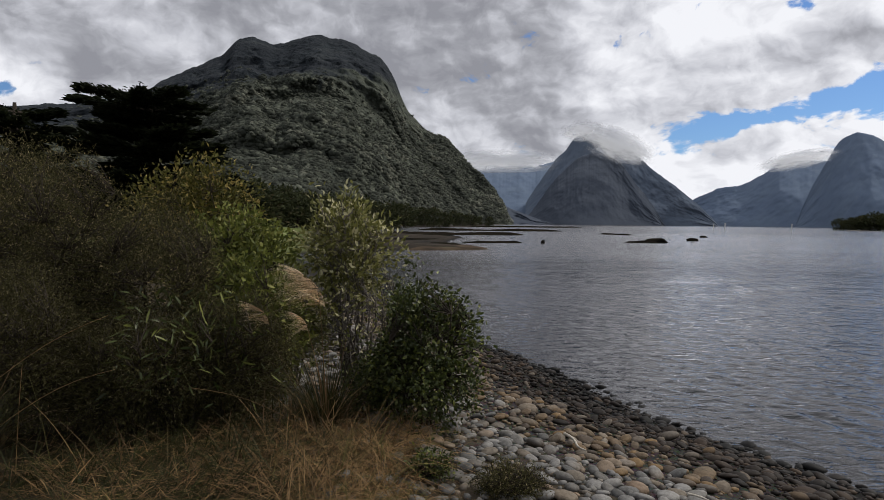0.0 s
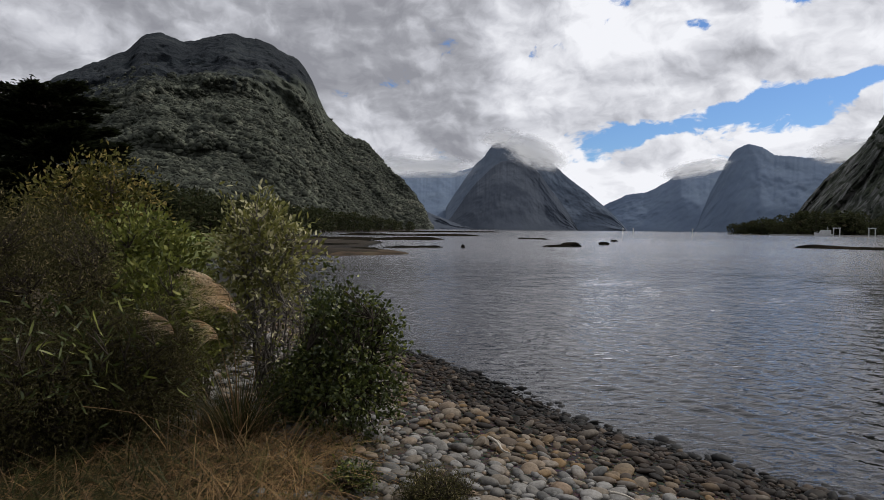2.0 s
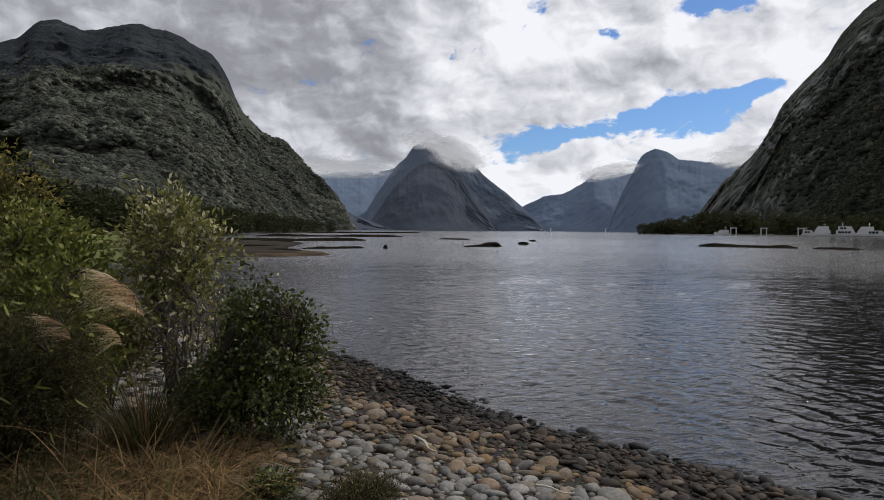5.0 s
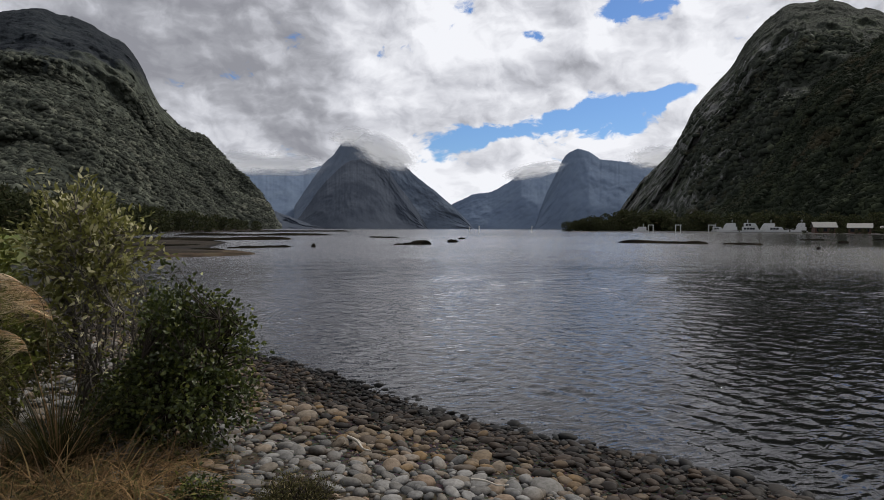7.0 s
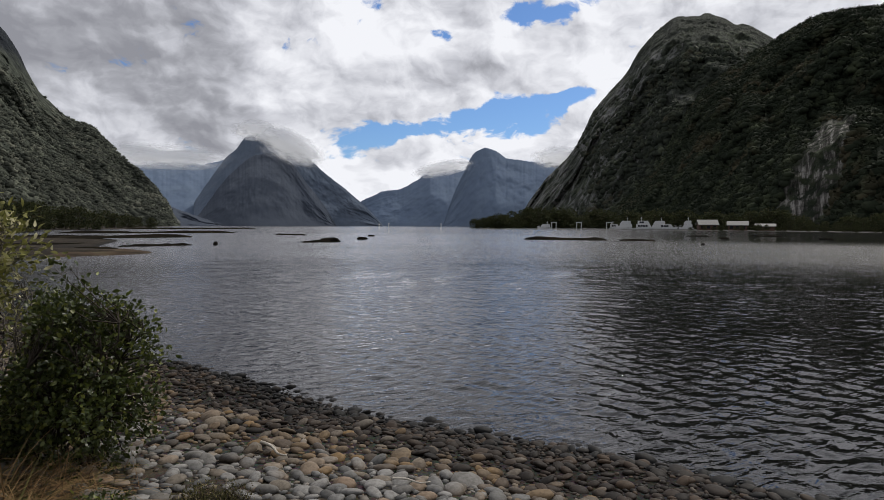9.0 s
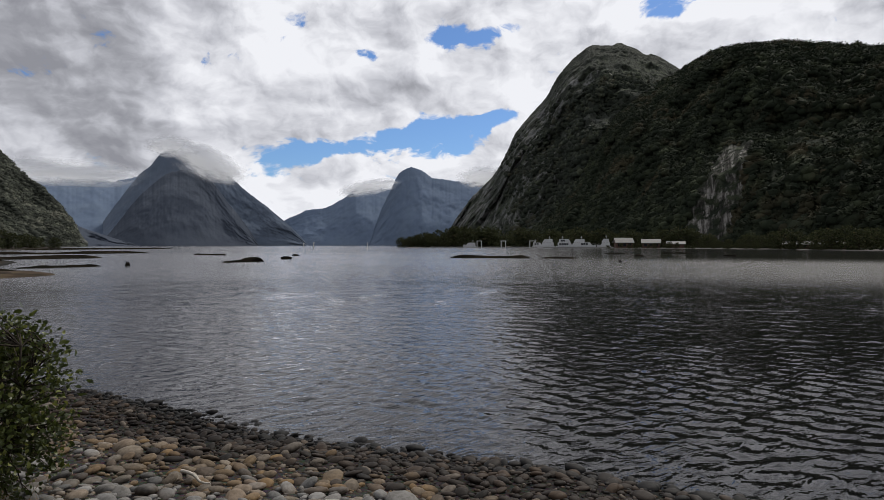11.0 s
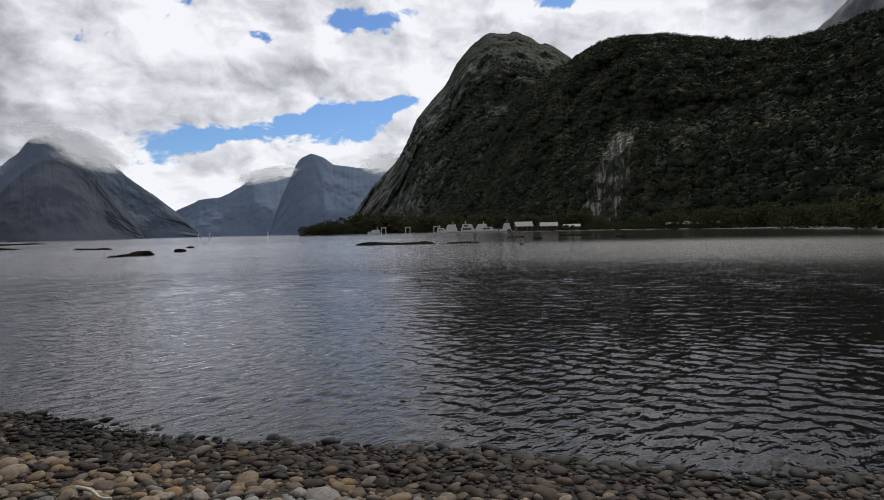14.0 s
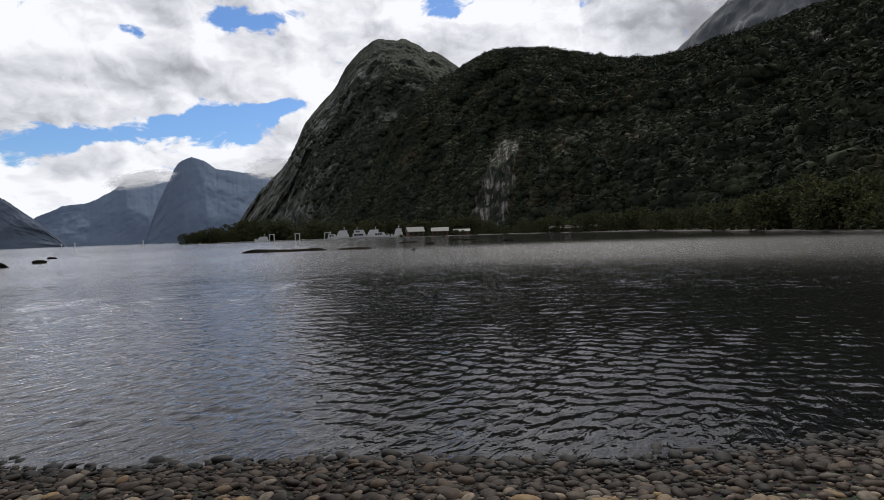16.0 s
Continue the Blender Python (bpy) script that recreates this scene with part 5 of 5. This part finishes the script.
def boat(bearing, far, long, decks, label, turn=0.0):
    top = thing("tour_boat", label, "boat", polar(bearing, far, 0.0), group="boats at the wharf")
    top.rotation_euler = (0, 0, radians(-bearing + turn))
    w = long * 0.12
    verts, st = [], 12
    for i in range(st):
        u = i / (st - 1)
        half = w * min(1, 0.75 + u) * (1 - max(0, u - 0.6) ** 2 * 6.2)
        rise = 1.5 + 1.0 * u ** 3
        verts += [(-long / 2 + u * long, -max(half, 0.05), rise), (-long / 2 + u * long * 0.97, -max(half, 0.05) * 0.7, -0.5), (-long / 2 + u * long * 0.97, max(half, 0.05) * 0.7, -0.5), (-long / 2 + u * long, max(half, 0.05), rise)]
    faces = grid_faces(st, 4, True).tolist() + [[0, 1, 2, 3], [4 * st - 1, 4 * st - 2, 4 * st - 3, 4 * st - 4]]
    part("hull", mesh_of("hull", verts, faces, WHITE, False), top, "white hull")
    solid("waterline", [(-long * 0.49, -w * 0.93, 0.0, long * 0.36, -w * 0.9 + 0.02, 0.9)], HULL, top, "dark blue waterline band", bevel=0)
    a, b, z = -long * 0.42, long * 0.28, 1.6
    for k in range(decks):
        cabin = solid("cabin", [(a, -w * 0.85, z, b, w * 0.85, z + 2.3, 1.4)], WHITE, top)
        win = [(a + 0.8 + 1.6 * q, -w * 0.85 - 0.05, z + 0.6, a + 2.15 + 1.6 * q, -w * 0.85 + 0.02, z + 1.8) for q in range(int((b - a - 3) / 1.6))]
        for q in win:
            solid("window", [q], GLASS, cabin, bevel=0)
        a, b, z = a + long * 0.07, b - long * 0.09, z + 2.35
    solid("mast", [(a + 1, -0.12, z, a + 1.3, 0.12, z + 2.2), (a + 0.6, -0.08, z + 1.2, a + 1.9, 0.08, z + 1.35)], WHITE, top)
    solid("rail", [(long * 0.3, -w * 0.5, 3.0, long * 0.46, -w * 0.5 + 0.08, 3.1), (long * 0.3, -w * 0.5, 2.2, long * 0.3 + 0.1, -w * 0.5 + 0.08, 3.0), (long * 0.38, -w * 0.5, 2.2, long * 0.38 + 0.1, -w * 0.5 + 0.08, 3.0)], STEEL, top, bevel=0)
    return top


boat(40.1, 452, 10, 1, "small white launch moored behind the breakwater", 180)
boat(47.3, 428, 13, 2, "white two-deck tour boat at the wharf", 180)
boat(49.2, 424, 14, 2, "white tour boat with a tall mast at the wharf", 8)
boat(51.1, 420, 12, 1, "white tour boat with raked bow at the wharf", 0)
boat(50.2, 436, 14, 2, "white cruise boat moored behind the others", 180)
boat(46.6, 446, 9, 1, "small white boat beside the jetty", 10)
boat(52.6, 415, 9, 2, "short white tour boat at the wharf's end", 180)


def portal(bearing, far):
    top = thing("wharf_gantry", "pale square gantry frame on a floating jetty", "gantry", polar(bearing, far, 0.0), group="gantries on the jetty")
    top.rotation_euler = (0, 0, radians(-bearing))
    solid("post", [(-1.9, -0.35, -1, -1.25, 0.35, 5.0)], STEEL, top)
    solid("post", [(1.25, -0.35, -1, 1.9, 0.35, 5.0)], STEEL, top)
    solid("beam", [(-2.1, -0.3, 4.8, 2.1, 0.3, 5.4)], STEEL, top)
    return top


for b in (41.0, 43.3, 46.0):
    portal(b, 436)


def house(bearing, far, long, deep, eaves, ridge, label, turn=0.0, mat=None):
    x, y, _ = polar(bearing, far)
    top = thing("terminal_building", label, "building", (x, y, max(on_ground(x, y), 0.3) - 0.1), group="buildings by the wharf")
    top.rotation_euler = (0, 0, radians(-bearing + turn))
    body = solid("wall", [(-long / 2, -deep / 2, 0, long / 2, deep / 2, eaves)], mat or WALL, top)
    for q in range(int(long / 3.2)):
        solid("window", [(-long / 2 + 0.9 + 3.2 * q, -deep / 2 - 0.06, eaves * 0.3, -long / 2 + 2.7 + 3.2 * q, -deep / 2 + 0.02, eaves * 0.8)], GLASS, body, bevel=0)
    o = 0.8
    v = [(-long / 2 - o, -deep / 2 - o, eaves - 0.2), (long / 2 + o, -deep / 2 - o, eaves - 0.2), (long / 2 + o, 0, ridge), (-long / 2 - o, 0, ridge), (long / 2 + o, deep / 2 + o, eaves - 0.2), (-long / 2 - o, deep / 2 + o, eaves - 0.2)]
    v += [(a, b, c - 0.25) for a, b, c in v]
    f = [[0, 1, 2, 3], [3, 2, 4, 5], [9, 8, 7, 6], [11, 10, 8, 9], [0, 6, 7, 1], [5, 4, 10, 11], [1, 7, 8, 2], [2, 8, 10, 4], [3, 9, 6, 0], [5, 11, 9, 3]]
    part("roof", mesh_of("roof", v, f, ROOF, False), top, "pale iron roof")
    return top


house(54.3, 392, 10, 8, 3.6, 6.4, "red-brown boat terminal with a pale gabled roof", 12)
house(56.7, 392, 10, 8, 3.4, 5.6, "long low terminal building with a pale roof", 0)
house(58.8, 378, 9, 7, 2.7, 4.0, "low shed with a pale roof on the shore", 0)
house(68.3, 318, 12, 5, 2.4, 3.6, "low pale-roofed shelter behind the shore bushes", 0)
house(70.6, 300, 9, 5, 2.4, 3.5, "small pale-roofed shelter behind the shore bushes", 0)

wall = thing("breakwater", "low concrete breakwater and wharf edge along the shore", "wharf", (0, 0, 0))
for b0, b1, far in ((36.3, 42, 456), (42.05, 47, 445), (47.05, 51.5, 412), (51.55, 55, 400)):
    x0, y0, _ = polar(b0, far)
    x1, y1, _ = polar(b1, far)
    long = math.hypot(x1 - x0, y1 - y0)
    deck = solid("deck", [(0, -2, -0.6, long, 2, 0.85)], CONCRETE, wall)
    deck.matrix_basis = Matrix.Translation((x0, y0, 0)) @ Matrix.Rotation(math.atan2(y1 - y0, x1 - x0), 4, "Z")
for bb in (25.3, 30.3, 24.4):
    pole = thing("channel_marker", "thin channel marker post standing in the water", "post", polar(bb, 320 if bb > 25 else 400, 0), group="channel markers")
    part("post", tubes_mesh("post", [[(0, 0, -2, 0.25), (0, 0, 3.0, 0.22)]], STEEL, 6), pole)
    part("topmark", tubes_mesh("topmark", [[(0, 0, 3.0, 0.45), (0, 0, 3.5, 0.45)]], STEEL, 6), pole)


# ---- cloud resting on the peaks ----
def cloud_material():
    m = bpy.data.materials.new("soft_cloud")
    m.use_nodes = True
    n = Nodes(m.node_tree)
    m.node_tree.nodes.clear()
    c = n.add("ShaderNodeTexCoord").outputs["Object"]
    spot = n.add("ShaderNodeSeparateXYZ", Vector=c)
    ring = n.math("SQRT", n.math("ADD", n.math("POWER", spot.outputs[0], 2.0), n.math("POWER", spot.outputs[2], 2.0)))
    seed = n.vec("ADD", c, n.add("ShaderNodeCombineXYZ", X=n.math("MULTIPLY", n.add("ShaderNodeObjectInfo").outputs["Random"], 20.0)).outputs[0])
    tuft = n.noise(n.vec("MULTIPLY", seed, (1.0, 1.0, 1.3)), 2.2, 7, 0.6)
    dense = n.span(n.math("ADD", ring, n.math("MULTIPLY", n.math("SUBTRACT", tuft, 0.5), 1.9)), 0.2, 1.05, 0.7, 0.0)
    dense = n.math("MULTIPLY", dense, n.span(ring, 0.6, 0.98, 1.0, 0.0))
    soft = n.add("ShaderNodeMixShader", Fac=0.5, i1=n.add("ShaderNodeBsdfDiffuse", Color=(0.9, 0.91, 0.93, 1)).outputs[0], i2=n.add("ShaderNodeBsdfTranslucent", Color=(0.9, 0.91, 0.93, 1)).outputs[0])
    both = n.add("ShaderNodeMixShader", Fac=dense, i1=n.add("ShaderNodeBsdfTransparent").outputs[0], i2=soft.outputs[0])
    n.add("ShaderNodeOutputMaterial", Surface=both.outputs[0])
    return m


CLOUD = cloud_material()


def cloud(bearing, rise, far, wide, tall, label, tilt=0.0):
    """A lens of cloud; width and height as degrees seen from the beach."""
    bm = bmesh.new()
    bmesh.ops.create_icosphere(bm, subdivisions=4, radius=1.0)
    for v in bm.verts:
        v.co *= 1 + 0.18 * fbm(v.co * 1.6 + Vector((bearing, rise, 0)), 3)
    me = bpy.data.meshes.new("cloud")
    bm.to_mesh(me)
    bm.free()
    me.materials.append(CLOUD)
    me.polygons.foreach_set("use_smooth", [True] * len(me.polygons))
    ob = tagged(new("cloud", me), label, "cloud", group="low cloud on the peaks")
    x, y, _ = polar(bearing, far)
    ob.matrix_basis = Matrix.LocRotScale((x, y, far * math.tan(radians(rise))), Euler((0, radians(tilt), radians(-bearing))), (far * math.tan(radians(wide / 2)), far * 0.02, far * math.tan(radians(tall / 2))))
    return ob


cloud(16.0, 7.3, 2560, 8.5, 3.6, "white cloud drifting across the sharp peak", 22)
cloud(13.2, 8.6, 2570, 5.0, 2.2, "thin cloud cap on the sharp peak's summit")
cloud(5.5, 5.9, 2800, 13.0, 2.8, "bank of grey cloud lying along the far ridge")
cloud(30.5, 5.5, 3200, 7.0, 1.8, "cloud roll spilling over the far mountain", -10)
cloud(41.6, 6.4, 2850, 6.5, 2.6, "cloud gathered on the snow peak")
cloud(84.0, 20.2, 1900, 9.0, 4.0, "grey cloud hiding the back peak's top", -25)

# ---- cobbles ----
def stone_shape(seed):
    """A rounded river stone about two units long."""
    bm = bmesh.new()
    bmesh.ops.create_icosphere(bm, subdivisions=2 if seed < 0 else 1, radius=1.0)
    r = np.random.default_rng(abs(seed) + 40)
    b, c = r.uniform(0.58, 0.9), r.uniform(0.27, 0.43)
    for v in bm.verts:
        k = 1 + 0.30 * fbm(v.co * 0.9 + Vector((seed * 3.1, 0.7, 0.2)), 2)
        q = v.co * k
        v.co = Vector((q.x, q.y * b, q.z * c))
    co = np.array([v.co for v in bm.verts])
    tri = np.array([[v.index for v in f.verts] for f in bm.faces])
    bm.free()
    return co, tri


SHAPES = [stone_shape(s) for s in range(14)]
FINE = [stone_shape(-s) for s in range(1, 15)]
srng = np.random.default_rng(5)
cell, taken, stones = 0.3, {}, []
sizes = np.concatenate([srng.uniform(0.08, 0.12, 1100), srng.uniform(0.052, 0.08, 16000), srng.uniform(0.03, 0.05, 30000), srng.uniform(0.016, 0.03, 40000)])
px = srng.uniform(-3.0, 9.5, len(sizes))
py = srng.uniform(-3.0, 17.0, len(sizes))
hold = inland(np.c_[px, py])
pz = ground_height(np.c_[px, py])
for x, y, z, s, d in zip(px, py, pz, sizes, hold):
    if s > 0.08 and d > 0.5 and srng.uniform() < 0.6:
        continue
    edge = 4.2 + 0.4 * math.sin(2.3 * x + 1.1 * y)
    if not (-1.7 < d < edge) or math.hypot(x, y) < 1.7:
        continue
    if d < -0.55 and srng.uniform() < 0.35:
        continue
    i, j = int(math.floor(x / cell)), int(math.floor(y / cell))
    near = [q for a in (-1, 0, 1) for c in (-1, 0, 1) for q in taken.get((i + a, j + c), ())]
    if any((x - q[0]) ** 2 + (y - q[1]) ** 2 < (0.60 * (s + q[2])) ** 2 for q in near):
        continue
    taken.setdefault((i, j), []).append((x, y, s))
    stones.append((x, y, z, s))


def stone_pose(x, y, z, s):
    turn = Euler((srng.normal() * 0.2, srng.normal() * 0.2, srng.uniform(0, 6.3)))
    return Matrix.LocRotScale((x, y, z + s * srng.uniform(0.05, 0.3)), turn, (s, s * srng.uniform(0.85, 1.1), s * srng.uniform(0.85, 1.2)))


# the stretch of the beach below the bank: each stone a piece of its own
stretch = sorted(stones, key=lambda q: math.hypot(q[0] - 1.7, q[1] - 3.6) - 3 * q[3])
single = [q for q in stretch if q[3] > 0.05][:300]
chosen = set(single)
pieces = [mesh_of("stone", co, tri, MAT["stone"]) for co, tri in FINE]
for k, q in enumerate(single):
    ob = new("stone", pieces[k % len(pieces)])
    ob.parent = ground
    ob.matrix_basis = stone_pose(*q)
verts, faces, base = [], [], 0
for k, q in enumerate(stones):
    if q in chosen:
        continue
    big = q[3] > 0.05 and math.hypot(q[0], q[1]) < 7
    co, tri = (FINE if big else SHAPES)[k % 14]
    m = np.array(stone_pose(*q))
    verts.append(co @ m[:3, :3].T + m[:3, 3])
    faces.append(tri + base)
    base += len(co)
rest = part("cobbles", mesh_of("cobbles", np.concatenate(verts), np.concatenate(faces), MAT["stone"]), ground, kind="stuff")

# driftwood on the stones
DRIFT = material("bleached_wood", lambda n, p: n.ramp(n.noise(n.vec("MULTIPLY", p, (9, 9, 60)), 3, 5), [(0.3, (0.3, 0.27, 0.22)), (0.7, (0.52, 0.48, 0.42))]), 0.85, 0.15)
for (x0, y0), (x1, y1), r, label in (((1.0, 4.70), (1.06, 4.24), 0.012, "bleached bent driftwood stick lying on the cobbles"), ((1.45, 3.40), (1.66, 3.32), 0.007, "thin pale driftwood twig lying on the cobbles")):
    s = np.linspace(0, 1, 8)
    xs, ys = x0 + (x1 - x0) * s, y0 + (y1 - y0) * s
    line = np.c_[xs + 0.02 * np.sin(6 * s), ys + 0.02 * np.cos(5 * s), ground_height(np.c_[xs, ys]) + 0.065, r * (1.1 - 0.6 * s)]
    tagged(new("driftwood", tubes_mesh("driftwood", [line], DRIFT, 6)), label, "driftwood")
